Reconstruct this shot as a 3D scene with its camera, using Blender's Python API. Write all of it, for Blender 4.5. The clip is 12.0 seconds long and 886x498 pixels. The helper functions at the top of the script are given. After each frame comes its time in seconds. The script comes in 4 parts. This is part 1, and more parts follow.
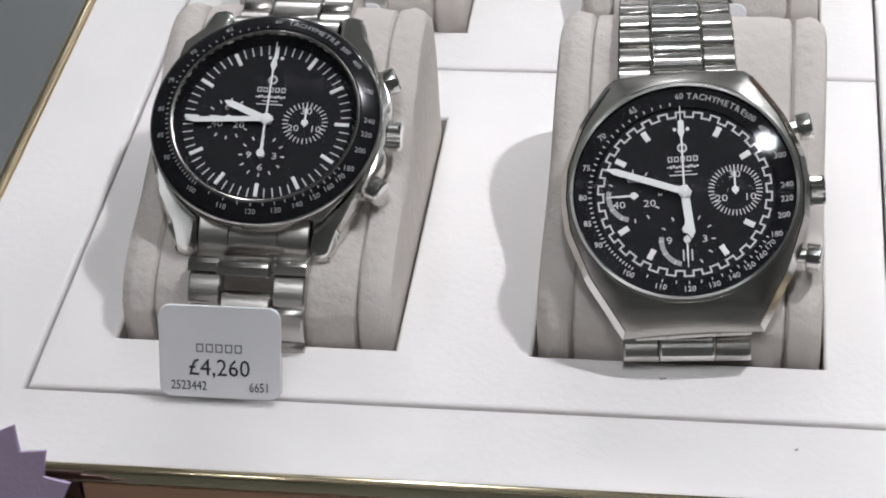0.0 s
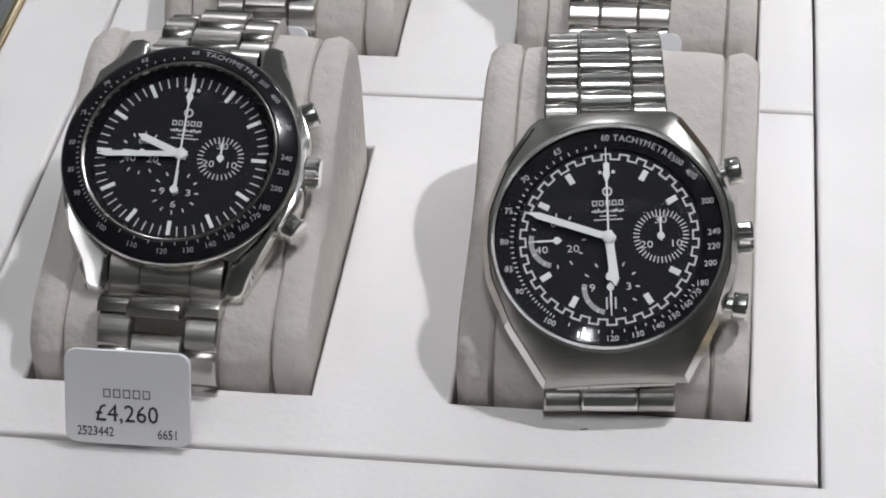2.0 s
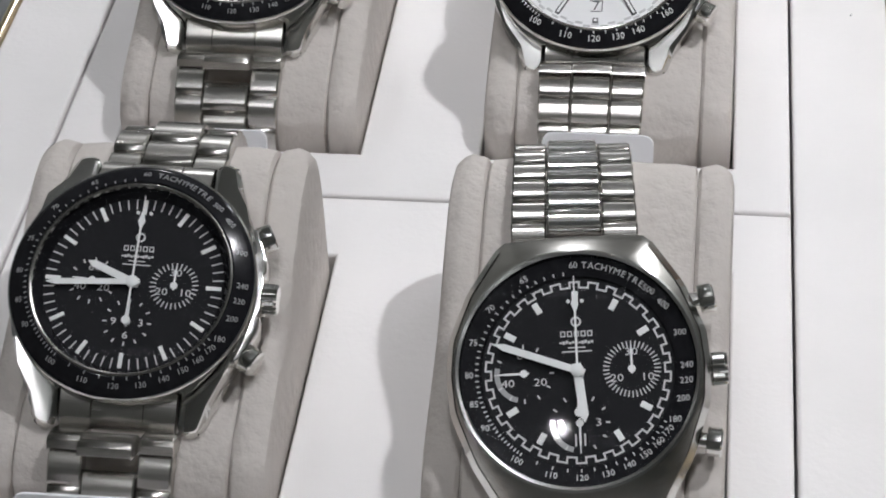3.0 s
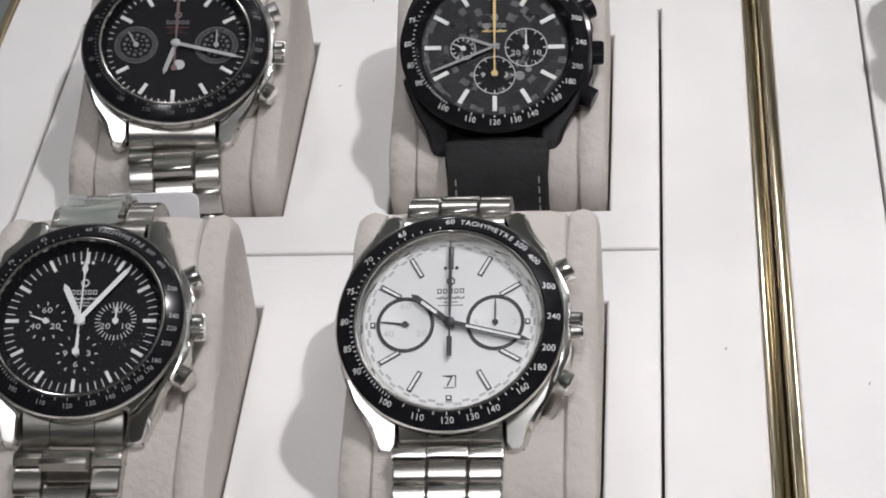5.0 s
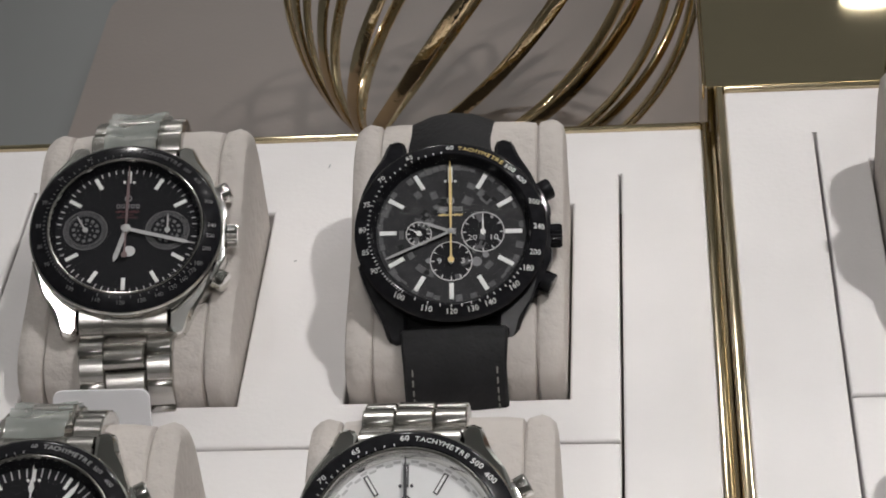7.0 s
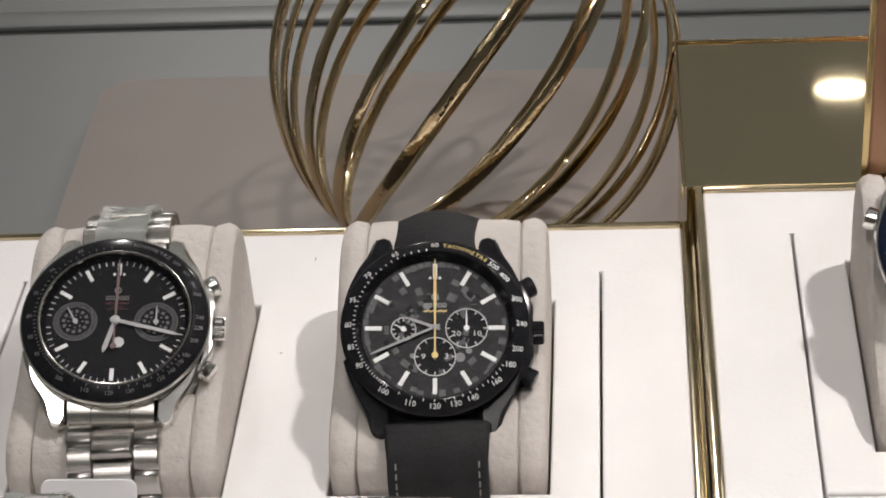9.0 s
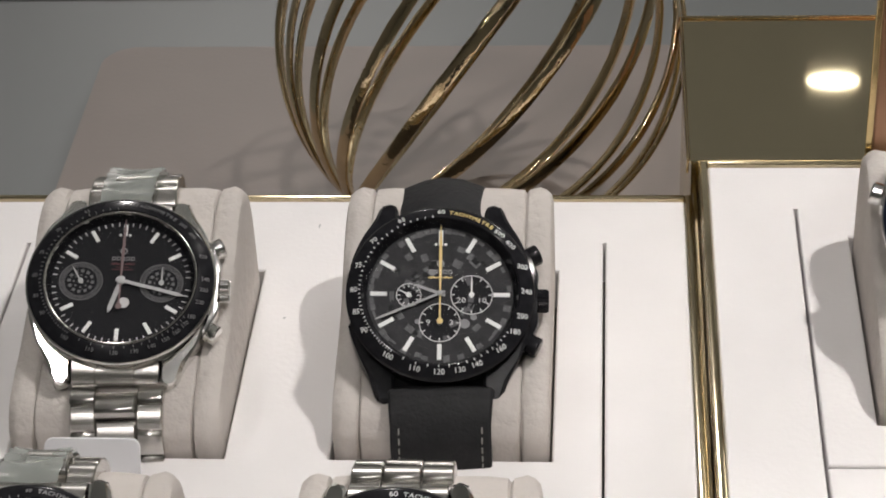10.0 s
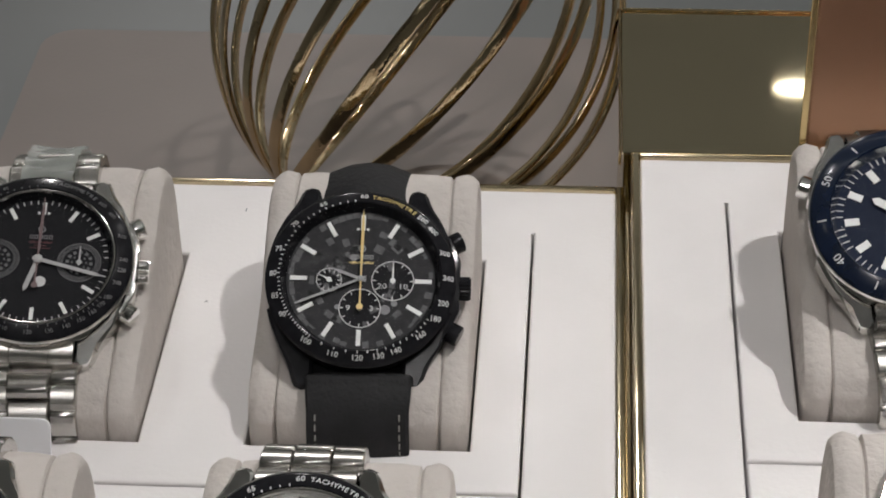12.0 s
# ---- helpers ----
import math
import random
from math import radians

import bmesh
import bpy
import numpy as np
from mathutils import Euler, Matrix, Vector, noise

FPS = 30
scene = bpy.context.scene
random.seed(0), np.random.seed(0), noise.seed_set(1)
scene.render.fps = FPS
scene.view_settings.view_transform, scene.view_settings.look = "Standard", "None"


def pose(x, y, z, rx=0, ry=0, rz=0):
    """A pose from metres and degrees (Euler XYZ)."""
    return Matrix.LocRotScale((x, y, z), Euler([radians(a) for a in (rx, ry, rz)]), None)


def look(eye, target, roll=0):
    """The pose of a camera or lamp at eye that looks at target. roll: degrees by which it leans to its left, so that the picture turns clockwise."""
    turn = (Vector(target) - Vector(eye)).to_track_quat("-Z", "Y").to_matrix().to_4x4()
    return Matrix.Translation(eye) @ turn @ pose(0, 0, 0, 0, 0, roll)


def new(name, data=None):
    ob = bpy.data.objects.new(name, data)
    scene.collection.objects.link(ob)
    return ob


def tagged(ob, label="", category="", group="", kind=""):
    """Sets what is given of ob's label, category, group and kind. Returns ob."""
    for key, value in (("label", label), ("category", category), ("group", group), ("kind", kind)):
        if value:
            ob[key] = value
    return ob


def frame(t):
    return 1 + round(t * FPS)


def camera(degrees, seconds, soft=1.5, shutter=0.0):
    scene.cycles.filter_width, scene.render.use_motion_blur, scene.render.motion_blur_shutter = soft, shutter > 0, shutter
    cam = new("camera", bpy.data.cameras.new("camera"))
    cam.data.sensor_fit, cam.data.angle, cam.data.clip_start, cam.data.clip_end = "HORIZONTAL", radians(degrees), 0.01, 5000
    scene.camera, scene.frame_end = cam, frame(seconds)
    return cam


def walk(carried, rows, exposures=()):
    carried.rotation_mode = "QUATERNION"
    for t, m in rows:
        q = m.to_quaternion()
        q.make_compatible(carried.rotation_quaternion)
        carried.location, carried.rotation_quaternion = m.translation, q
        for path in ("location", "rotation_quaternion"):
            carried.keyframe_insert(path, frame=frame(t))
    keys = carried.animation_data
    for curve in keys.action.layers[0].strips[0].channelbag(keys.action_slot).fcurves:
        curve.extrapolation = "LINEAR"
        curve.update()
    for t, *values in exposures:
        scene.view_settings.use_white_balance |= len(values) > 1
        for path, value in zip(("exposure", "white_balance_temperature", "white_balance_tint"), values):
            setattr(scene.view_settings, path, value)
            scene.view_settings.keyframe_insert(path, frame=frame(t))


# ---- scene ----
cam = camera(22.89, 12.0, soft=1.9)

# ---- camera and its way ----
PATH = [
    (0, pose(-0.0273, -0.3756, 0.2467, 52.27, 2.91, 7.34)),
    (0.5, pose(-0.0245, -0.3718, 0.2449, 51.74, 2.82, 7.87)),
    (1, pose(-0.0253, -0.3705, 0.2449, 51.54, 2.28, 7.74)),
    (1.5, pose(-0.0219, -0.3657, 0.2478, 51.45, 2.02, 7.49)),
    (2, pose(-0.0207, -0.3578, 0.2497, 51.38, 1.90, 7.12)),
    (2.5, pose(-0.0218, -0.3452, 0.2532, 51.09, 2.09, 6.85)),
    (3, pose(-0.0197, -0.3311, 0.2598, 50.86, 2.07, 6.51)),
    (3.5, pose(-0.0168, -0.3114, 0.2701, 50.82, 2.39, 5.84)),
    (3.7, pose(-0.0138, -0.3068, 0.2741, 51.32, 2.78, 5.61)),
    (5.3, pose(0.0039, -0.2632, 0.3012, 52.03, 4.66, 3.97)),
    (5.5, pose(0.0031, -0.2588, 0.3053, 52.11, 4.78, 3.86)),
    (6, pose(0.0040, -0.2502, 0.3090, 52.05, 4.79, 3.80)),
    (6.5, pose(0.0029, -0.2451, 0.3109, 52.40, 4.56, 3.57)),
    (7, pose(0.0069, -0.2419, 0.3162, 52.71, 4.57, 3.31)),
    (7.5, pose(0.0133, -0.2354, 0.3280, 54.23, 4.66, 2.16)),
    (7.6, pose(0.0133, -0.2341, 0.3270, 54.33, 4.60, 2.33)),
    (9.3, pose(0.0048, -0.2487, 0.3247, 54.79, 3.18, 3.38)),
    (9.5, pose(0.0049, -0.2488, 0.3244, 54.59, 2.90, 3.53)),
    (10, pose(0.0011, -0.2510, 0.3221, 54.45, 2.42, 3.59)),
    (10.5, pose(0.0006, -0.2541, 0.3216, 54.58, 2.04, 3.80)),
    (11, pose(-0.0035, -0.2566, 0.3198, 54.80, 1.56, 3.85)),
    (11.5, pose(-0.0017, -0.2538, 0.3183, 54.56, 1.28, 3.98)),
    (12, pose(0.0112, -0.2473, 0.3153, 54.49, 0.94, 3.65)),
]
walk(cam, PATH, [(0.0, -0.58, 6340, 9), (0.5, -0.66, 6350, 9), (1.0, -0.56, 6340, 10), (2.0, -0.76, 6330, 8), (2.5, -0.82, 6330, 8), (3.5, -0.87, 6350, 9), (5.5, -0.88, 6580, 10), (6.0, -0.74, 6680, 11), (6.5, -1.08, 6700, 11), (7.0, -1.10, 6750, 9), (7.5, -0.69, 6900, 9), (9.5, -0.70, 6950, 11), (10.0, -0.82, 6900, 10), (10.5, -0.86, 6850, 9), (11.5, -0.74, 6850, 10), (12.0, -1.12, 6760, 9)])

# ---- light ----
TRAY = 0.0                     # height of the tray's white face
FLOOR = -0.066                 # height of the board on which the basket stands
world = bpy.data.worlds.new("world")
world.use_nodes = True
scene.world = world
world.node_tree.nodes["Background"].inputs[0].default_value = (0.9, 0.95, 1.0, 1)
world.node_tree.nodes["Background"].inputs[1].default_value = 0.05


# the first four follow from reflections and shadows, the other five are added
LAMPS = [(0.39, 3.05, 0.044), (0.72, 0.34, 0.030), (-0.27, -0.92, 0.020), (0.02, -0.42, 0.018), (-0.75, 0.9, 0.03), (0.95, 1.3, 0.03), (-1.0, -0.1, 0.03), (-0.5, 2.6, 0.03), (1.2, 2.4, 0.03)]


def down_lamp(x, y, z, watts, size, target, colour=(1, 0.95, 0.88), spread=180):
    data = bpy.data.lights.new("spot_lamp", "AREA")
    data.shape, data.size, data.energy, data.color = "DISK", size, watts, colour
    data.spread = radians(spread)
    ob = new("spot_lamp", data)
    ob.matrix_world = look((x, y, z), target)
    return ob


WHITE = (1.0, 0.985, 1.015)
down_lamp(0.72, 0.34, 1.68, 1.25, 0.075, (0.11, 0.07, 0), WHITE, 32)
down_lamp(-0.27, -0.92, 1.68, 0.85, 0.05, (-0.03, 0.06, 0), WHITE, 70)
down_lamp(0.02, -0.42, 1.68, 1.3, 0.05, (-0.03, 0.06, 0), WHITE, 70)
# added lamps without a known source; the last two brighten the mirror's reflection
down_lamp(-0.75, 0.9, 1.68, 0.5, 0.07, (-0.3, 0.7, 0), WHITE, 90)
down_lamp(0.95, 1.3, 1.68, 0.8, 0.07, (0.5, 1.4, 0), WHITE, 120)
down_lamp(-0.5, 2.6, 1.68, 35.0, 0.07, (-0.5, 2.6, 0), WHITE)
down_lamp(1.2, 2.4, 1.68, 35.0, 0.07, (1.2, 2.4, 0), WHITE)

# ---- materials ----
def material(name, colour, rough=0.5, metal=0.0, vary=0.08, scale=60.0, bump=0.0, bump_scale=400.0, rough_vary=0.0, stretch=(1, 1, 1), coat=0.0, random_vary=0.0, spec=0.5, depth=0.0004):
    """A surface with variation at two scales, worked out in object space."""
    m = bpy.data.materials.new(name)
    m.use_nodes = True
    n, l = m.node_tree.nodes, m.node_tree.links
    b = n["Principled BSDF"]
    b.inputs["Roughness"].default_value, b.inputs["Metallic"].default_value = rough, metal
    b.inputs["Coat Weight"].default_value, b.inputs["Specular IOR Level"].default_value = coat, spec
    co = n.new("ShaderNodeTexCoord")
    mp = n.new("ShaderNodeMapping")
    mp.inputs["Scale"].default_value = stretch
    l.new(co.outputs["Object"], mp.inputs["Vector"])
    big = n.new("ShaderNodeTexNoise")
    big.inputs["Scale"].default_value, big.inputs["Detail"].default_value = scale, 5
    l.new(mp.outputs[0], big.inputs["Vector"])
    ramp = n.new("ShaderNodeMapRange")
    ramp.inputs["From Min"].default_value, ramp.inputs["From Max"].default_value = 0.25, 0.75
    ramp.inputs["To Min"].default_value, ramp.inputs["To Max"].default_value = 1 - vary, 1 + vary
    l.new(big.outputs["Fac"], ramp.inputs["Value"])
    mix = n.new("ShaderNodeVectorMath")
    mix.operation = "SCALE"
    mix.inputs[0].default_value = colour
    if random_vary:
        info = n.new("ShaderNodeObjectInfo")
        rnd = n.new("ShaderNodeMapRange")
        rnd.inputs["To Min"].default_value, rnd.inputs["To Max"].default_value = 1 - random_vary, 1 + random_vary
        l.new(info.outputs["Random"], rnd.inputs["Value"])
        mul = n.new("ShaderNodeMath")
        mul.operation = "MULTIPLY"
        l.new(ramp.outputs[0], mul.inputs[0])
        l.new(rnd.outputs[0], mul.inputs[1])
        l.new(mul.outputs[0], mix.inputs["Scale"])
    else:
        l.new(ramp.outputs[0], mix.inputs["Scale"])
    l.new(mix.outputs[0], b.inputs["Base Color"])
    if rough_vary:
        rr = n.new("ShaderNodeMapRange")
        rr.inputs["To Min"].default_value, rr.inputs["To Max"].default_value = max(0.02, rough - rough_vary), rough + rough_vary
        l.new(big.outputs["Fac"], rr.inputs["Value"])
        l.new(rr.outputs[0], b.inputs["Roughness"])
    if bump:
        fine = n.new("ShaderNodeTexNoise")
        fine.inputs["Scale"].default_value, fine.inputs["Detail"].default_value = bump_scale, 3
        l.new(mp.outputs[0], fine.inputs["Vector"])
        bp = n.new("ShaderNodeBump")
        bp.inputs["Strength"].default_value, bp.inputs["Distance"].default_value = bump, depth
        l.new(fine.outputs["Fac"], bp.inputs["Height"])
        l.new(bp.outputs[0], b.inputs["Normal"])
    return m


LEATHER = material("white_leatherette", (0.79, 0.765, 0.755), 0.5, 0, 0.04, 30, 0.2, 700, 0.08)
SUEDE = material("cream_suede", (0.55, 0.51, 0.475), 0.85, 0, 0.06, 90, 0.55, 420, depth=0.0010)
GAP = material("hole_bottom", (0.16, 0.13, 0.11), 0.9, 0, 0.1)
GOLD = material("polished_gold", (0.82, 0.65, 0.41), 0.07, 1, 0.10, 80, 0.8, 240, 0.04)
CHAMPAGNE = material("champagne_gold", (0.74, 0.63, 0.43), 0.16, 1, 0.08, 80, 0, 0, 0.06)
CAMO = material("dark_grey_metal", (0.085, 0.085, 0.09), 0.5, 0, 0.35, 500)
DARK_PLATE = material("blackened_metal", (0.010, 0.010, 0.011), 0.5, 0, 0.2, 500, spec=0.2)
DULL_HAND = material("grey_steel_hand", (0.46, 0.46, 0.46), 0.35, 0, 0.1, 900)
SUB_INK = material("dark_grey_ink", (0.13, 0.13, 0.135), 0.45, 0, 0.1, 900)
BRASS = material("brushed_brass", (0.60, 0.47, 0.24), 0.18, 1, 0.1, 40, 0.05, 300, 0.06)
TAUPE = material("taupe_board", (0.208, 0.174, 0.155), 0.5, 0, 0.05, 18, 0.15, 500)
GREY = material("grey_glass_floor", (0.140, 0.149, 0.147), 0.42, 0, 0.10, 5, 0, 0, 0.08, (0.25, 1, 1))
COPPER = material("copper_panel", (0.42, 0.24, 0.15), 0.35, 0.7, 0.12, 12, 0.1, 200, 0.05, (1, 1, 0.05))
WOOD = material("orange_wood", (0.66, 0.39, 0.25), 0.45, 0, 0.12, 30, 0.1, 300, 0, (0.1, 1, 1))
WALL = material("shop_wall", (0.36, 0.365, 0.345), 0.7, 0, 0.06, 3, 0.1, 100)
CEIL = material("shop_ceiling", (0.62, 0.615, 0.59), 0.8, 0, 0.04, 3)
STEEL = material("polished_steel", (0.78, 0.775, 0.75), 0.14, 1, 0.05, 300, 0, 0, 0.03, (1, 1, 1), 0, 0.08)
SATIN = material("brushed_steel", (0.52, 0.505, 0.475), 0.24, 1, 0.07, 500, 0.06, 1500, 0.08, (0.05, 1, 1), 0, 0.08)
BLACK = material("black_ceramic", (0.014, 0.014, 0.016), 0.16, 0, 0.3, 400, 0, 600, 0.04, spec=0.2)
DIAL = material("black_dial", (0.020, 0.020, 0.022), 0.5, 0, 0.04, 500, spec=0.04)
DIAL_DARK = material("skeleton_dial", (0.034, 0.034, 0.036), 0.5, 0, 0.3, 300, spec=0.1)
DIAL_WHITE = material("white_dial", (0.80, 0.80, 0.80), 0.35, 0, 0.02, 300)
DIAL_BLUE = material("blue_dial", (0.007, 0.013, 0.032), 0.4, 0, 0.15, 500, spec=0.1)
BLUE = material("blue_ceramic", (0.009, 0.015, 0.032), 0.15, 0, 0.15, 200, 0, 0, 0.03, (1, 1, 1), 0.3)
LUME = material("white_lume", (0.85, 0.86, 0.85), 0.45, 0, 0.03, 900)
SILVER_INK = material("silver_ink", (0.62, 0.62, 0.62), 0.4, 0, 0.05, 900)
MID_INK = material("mid_grey_ink", (0.34, 0.34, 0.345), 0.4, 0, 0.05, 900)
GREY_INK = material("grey_ink", (0.22, 0.22, 0.23), 0.45, 0, 0.05, 900)
DARK_INK = material("dark_ink", (0.03, 0.03, 0.035), 0.4, 0, 0.05, 900)
RED_INK = material("red_ink", (0.09, 0.018, 0.02), 0.4, 0, 0.05, 900)
YELLOW = material("yellow_lacquer", (0.80, 0.60, 0.24), 0.35, 0, 0.04, 900)
STRAP = material("black_leather", (0.017, 0.017, 0.018), 0.65, 0, 0.2, 150, 0.6, 900, spec=0.25)
THREAD = material("grey_thread", (0.26, 0.255, 0.24), 0.8, 0, 0.1, 900)
CARD = material("white_card", (0.86, 0.86, 0.88), 0.4, 0, 0.02, 100)
PURPLE = material("lilac_felt", (0.50, 0.40, 0.56), 0.8, 0, 0.06, 80, 0.3, 900)
TRIM = material("dark_trim", (0.05, 0.045, 0.04), 0.35, 0, 0.1, 60)


def glass_material(name, ior, tint=(1, 1, 1)):
    m = bpy.data.materials.new(name)
    m.use_nodes = True
    n, l = m.node_tree.nodes, m.node_tree.links
    n.remove(n["Principled BSDF"])
    clear, gloss, mix, fr = n.new("ShaderNodeBsdfTransparent"), n.new("ShaderNodeBsdfGlossy"), n.new("ShaderNodeMixShader"), n.new("ShaderNodeFresnel")
    clear.inputs[0].default_value = (*tint, 1)
    gloss.inputs["Roughness"].default_value = 0.03
    fr.inputs["IOR"].default_value = ior
    l.new(fr.outputs[0], mix.inputs[0])
    l.new(clear.outputs[0], mix.inputs[1])
    l.new(gloss.outputs[0], mix.inputs[2])
    l.new(mix.outputs[0], n["Material Output"].inputs["Surface"])
    return m


FILM = material("milky_film", (0.55, 0.59, 0.56), 0.22, 0, 0.10, 200, 0.4, 260)
FILM.node_tree.nodes["Principled BSDF"].inputs["Alpha"].default_value = 0.42
CRYSTAL = glass_material("sapphire_crystal", 1.13)


def lamp_material(name, colour, strength):
    m = bpy.data.materials.new(name)
    m.use_nodes = True
    b = m.node_tree.nodes["Principled BSDF"]
    b.inputs["Emission Color"].default_value = (*colour, 1)
    b.inputs["Emission Strength"].default_value = strength
    return m


LAMP = lamp_material("lamp_glow", (1.0, 0.97, 0.92), 14.0)
# glow of the strips that are added overhead for reflections and fill
PANEL = lamp_material("added_strip_glow", (0.98, 0.99, 1.0), 2.6)


# ---- mesh helpers ----
def mesh_of(name, bm, mat, smooth=False):
    me = bpy.data.meshes.new(name)
    bmesh.ops.recalc_face_normals(bm, faces=bm.faces)
    bm.to_mesh(me)
    bm.free()
    me.materials.append(mat)
    if smooth:
        me.polygons.foreach_set("use_smooth", [True] * len(me.polygons))
        me.set_sharp_from_angle(angle=radians(35))
    return me


def part(name, bm, mat, parent, label="", m=None, smooth=False):
    """Links a bmesh (or a mesh) as one mesh object under a thing or a part."""
    me = bm if isinstance(bm, bpy.types.Mesh) else mesh_of(name, bm, mat, smooth)
    ob = new(name, me)
    ob.parent = parent
    if m is not None:
        ob.matrix_basis = m
    return tagged(ob, label)


def thing(name, label, category, m=None, group="", kind=""):
    ob = tagged(new(name), label, category, group, kind)
    if m is not None:
        ob.matrix_basis = m
    return ob


def box(bm, x0, x1, y0, y1, z0, z1, bevel=0.0, segs=2):
    made = bmesh.ops.create_cube(bm, size=1, matrix=Matrix.Translation(((x0 + x1) / 2, (y0 + y1) / 2, (z0 + z1) / 2)) @ Matrix.Diagonal((x1 - x0, y1 - y0, z1 - z0, 1)))
    if bevel:
        edges = {e for v in made["verts"] for e in v.link_edges}
        bmesh.ops.bevel(bm, geom=list(edges), offset=bevel, segments=segs, profile=0.5, affect="EDGES")
    return bm


def boxed(*a, **k):
    return box(bmesh.new(), *a, **k)


def lathe(profile, steps=64, closed=False):
    """Turns (radius, height) pairs round the z axis."""
    bm = bmesh.new()
    rings = []
    for r, z in profile:
        if r < 1e-7:
            rings.append([bm.verts.new((0, 0, z))] * steps)
        else:
            rings.append([bm.verts.new((r * math.cos(2 * math.pi * i / steps), r * math.sin(2 * math.pi * i / steps), z)) for i in range(steps)])
    pairs = list(zip(rings, rings[1:])) + ([(rings[-1], rings[0])] if closed else [])
    for a, b in pairs:
        for i in range(steps):
            j = (i + 1) % steps
            some = []
            for v in (a[i], a[j], b[j], b[i]):
                if v not in some:
                    some.append(v)
            if len(some) > 2:
                bm.faces.new(some)
    return bm


def prism(outline, z0, z1, bevel=0.0, segs=2, bm=None):
    """An outline of (x, y) drawn up from z0 to z1."""
    bm = bm or bmesh.new()
    low = [bm.verts.new((x, y, z0)) for x, y in outline]
    high = [bm.verts.new((x, y, z1)) for x, y in outline]
    n = len(outline)
    faces = [bm.faces.new(low[::-1]), bm.faces.new(high)]
    faces += [bm.faces.new((low[i], low[(i + 1) % n], high[(i + 1) % n], high[i])) for i in range(n)]
    if bevel:
        edges = {e for f in faces for e in f.edges}
        bmesh.ops.bevel(bm, geom=list(edges), offset=bevel, segments=segs, profile=0.5, affect="EDGES")
    return bm


def rounded(w, h, r, steps=5):
    """The outline of a rectangle with round corners, about the origin."""
    out = []
    for cx, cy, a in ((w / 2 - r, h / 2 - r, 0), (-w / 2 + r, h / 2 - r, 90), (-w / 2 + r, -h / 2 + r, 180), (w / 2 - r, -h / 2 + r, 270)):
        out += [(cx + r * math.cos(radians(a + 90 * i / steps)), cy + r * math.sin(radians(a + 90 * i / steps))) for i in range(steps + 1)]
    return out


def text_mesh(words, size, thick=0.00003, align="CENTER"):
    """Words in the built-in font as a mesh, about the middle of the line."""
    cu = bpy.data.curves.new("lettering", "FONT")
    cu.body, cu.size, cu.align_x, cu.align_y, cu.extrude, cu.resolution_u = words, size, align, "CENTER", thick, 2
    ob = bpy.data.objects.new("lettering", cu)
    scene.collection.objects.link(ob)
    me = bpy.data.meshes.new_from_object(ob.evaluated_get(bpy.context.evaluated_depsgraph_get()))
    bpy.data.objects.remove(ob)
    bpy.data.curves.remove(cu)
    return me


def add_text(bm, words, size, m):
    me = text_mesh(words, size)
    me.transform(m)
    bm.from_mesh(me)
    bpy.data.meshes.remove(me)


def tube(points, radius, sides=10, bm=None, closed=False):
    """A round wire along points."""
    bm = bm or bmesh.new()
    pts = [Vector(p) for p in points]
    n = len(pts)
    rings, side = [], None
    for i, p in enumerate(pts):
        a, b = (pts[(i - 1) % n], pts[(i + 1) % n]) if closed else (pts[max(i - 1, 0)], pts[min(i + 1, n - 1)])
        d = (b - a).normalized()
        side = d.orthogonal().normalized() if side is None else (side - d * side.dot(d)).normalized()
        up = d.cross(side)
        rings.append([bm.verts.new(p + radius * (math.cos(2 * math.pi * k / sides) * side + math.sin(2 * math.pi * k / sides) * up)) for k in range(sides)])
    for i in range(n if closed else n - 1):
        a, b = rings[i], rings[(i + 1) % n]
        for k in range(sides):
            bm.faces.new((a[k], a[(k + 1) % sides], b[(k + 1) % sides], b[k]))
    if not closed:
        bm.faces.new(rings[0][::-1])
        bm.faces.new(rings[-1])
    return bm


# ---- the room ----
def room():
    def wall(name, x0, x1, y0, y1, z0, z1, mat, label):
        ob = new(name, mesh_of(name, boxed(x0, x1, y0, y1, z0, z1), mat))
        return tagged(ob, label, "wall" if "wall" in name else name.split("_")[0], kind="structure")
    wall("floor", -1.6, 1.6, -1.6, 4.2, FLOOR - 0.06, FLOOR - 0.012, GREY, "grey glossy floor of the display window")
    wall("wall_north", -1.6, 1.6, 4.2, 4.26, FLOOR - 0.06, 1.7, WALL, "plain grey wall behind the display")
    wall("wall_south", -1.6, 1.6, -1.66, -1.6, FLOOR - 0.06, 1.7, WALL, "plain grey wall behind the viewer")
    wall("wall_east", 1.6, 1.66, -1.6, 4.2, FLOOR - 0.06, 1.7, WALL, "plain grey side wall")
    wall("wall_west", -1.66, -1.6, -1.6, 4.2, FLOOR - 0.06, 1.7, WALL, "plain grey side wall")
    wall("ceiling", -1.6, 1.6, -1.6, 4.2, 1.7, 1.76, CEIL, "plain white ceiling with downlights")


room()

# ---- trays ----
HOLE_W, HOLE_L, ROW, COL = 0.0493, 0.0714, 0.1035, 0.0738


def rim_edges(bm, joint):
    """The upper edges where a face ends, but for those along the joint."""
    bm.normal_update()
    out = []
    for e in bm.edges:
        a, b = e.verts
        if abs(a.co.z) < 1e-6 and abs(b.co.z) < 1e-6 and any(abs(f.normal.z) < 0.5 for f in e.link_faces):
            if not (abs(a.co.y - joint) < 1e-6 and abs(b.co.y - joint) < 1e-6):
                out.append(e)
    return out


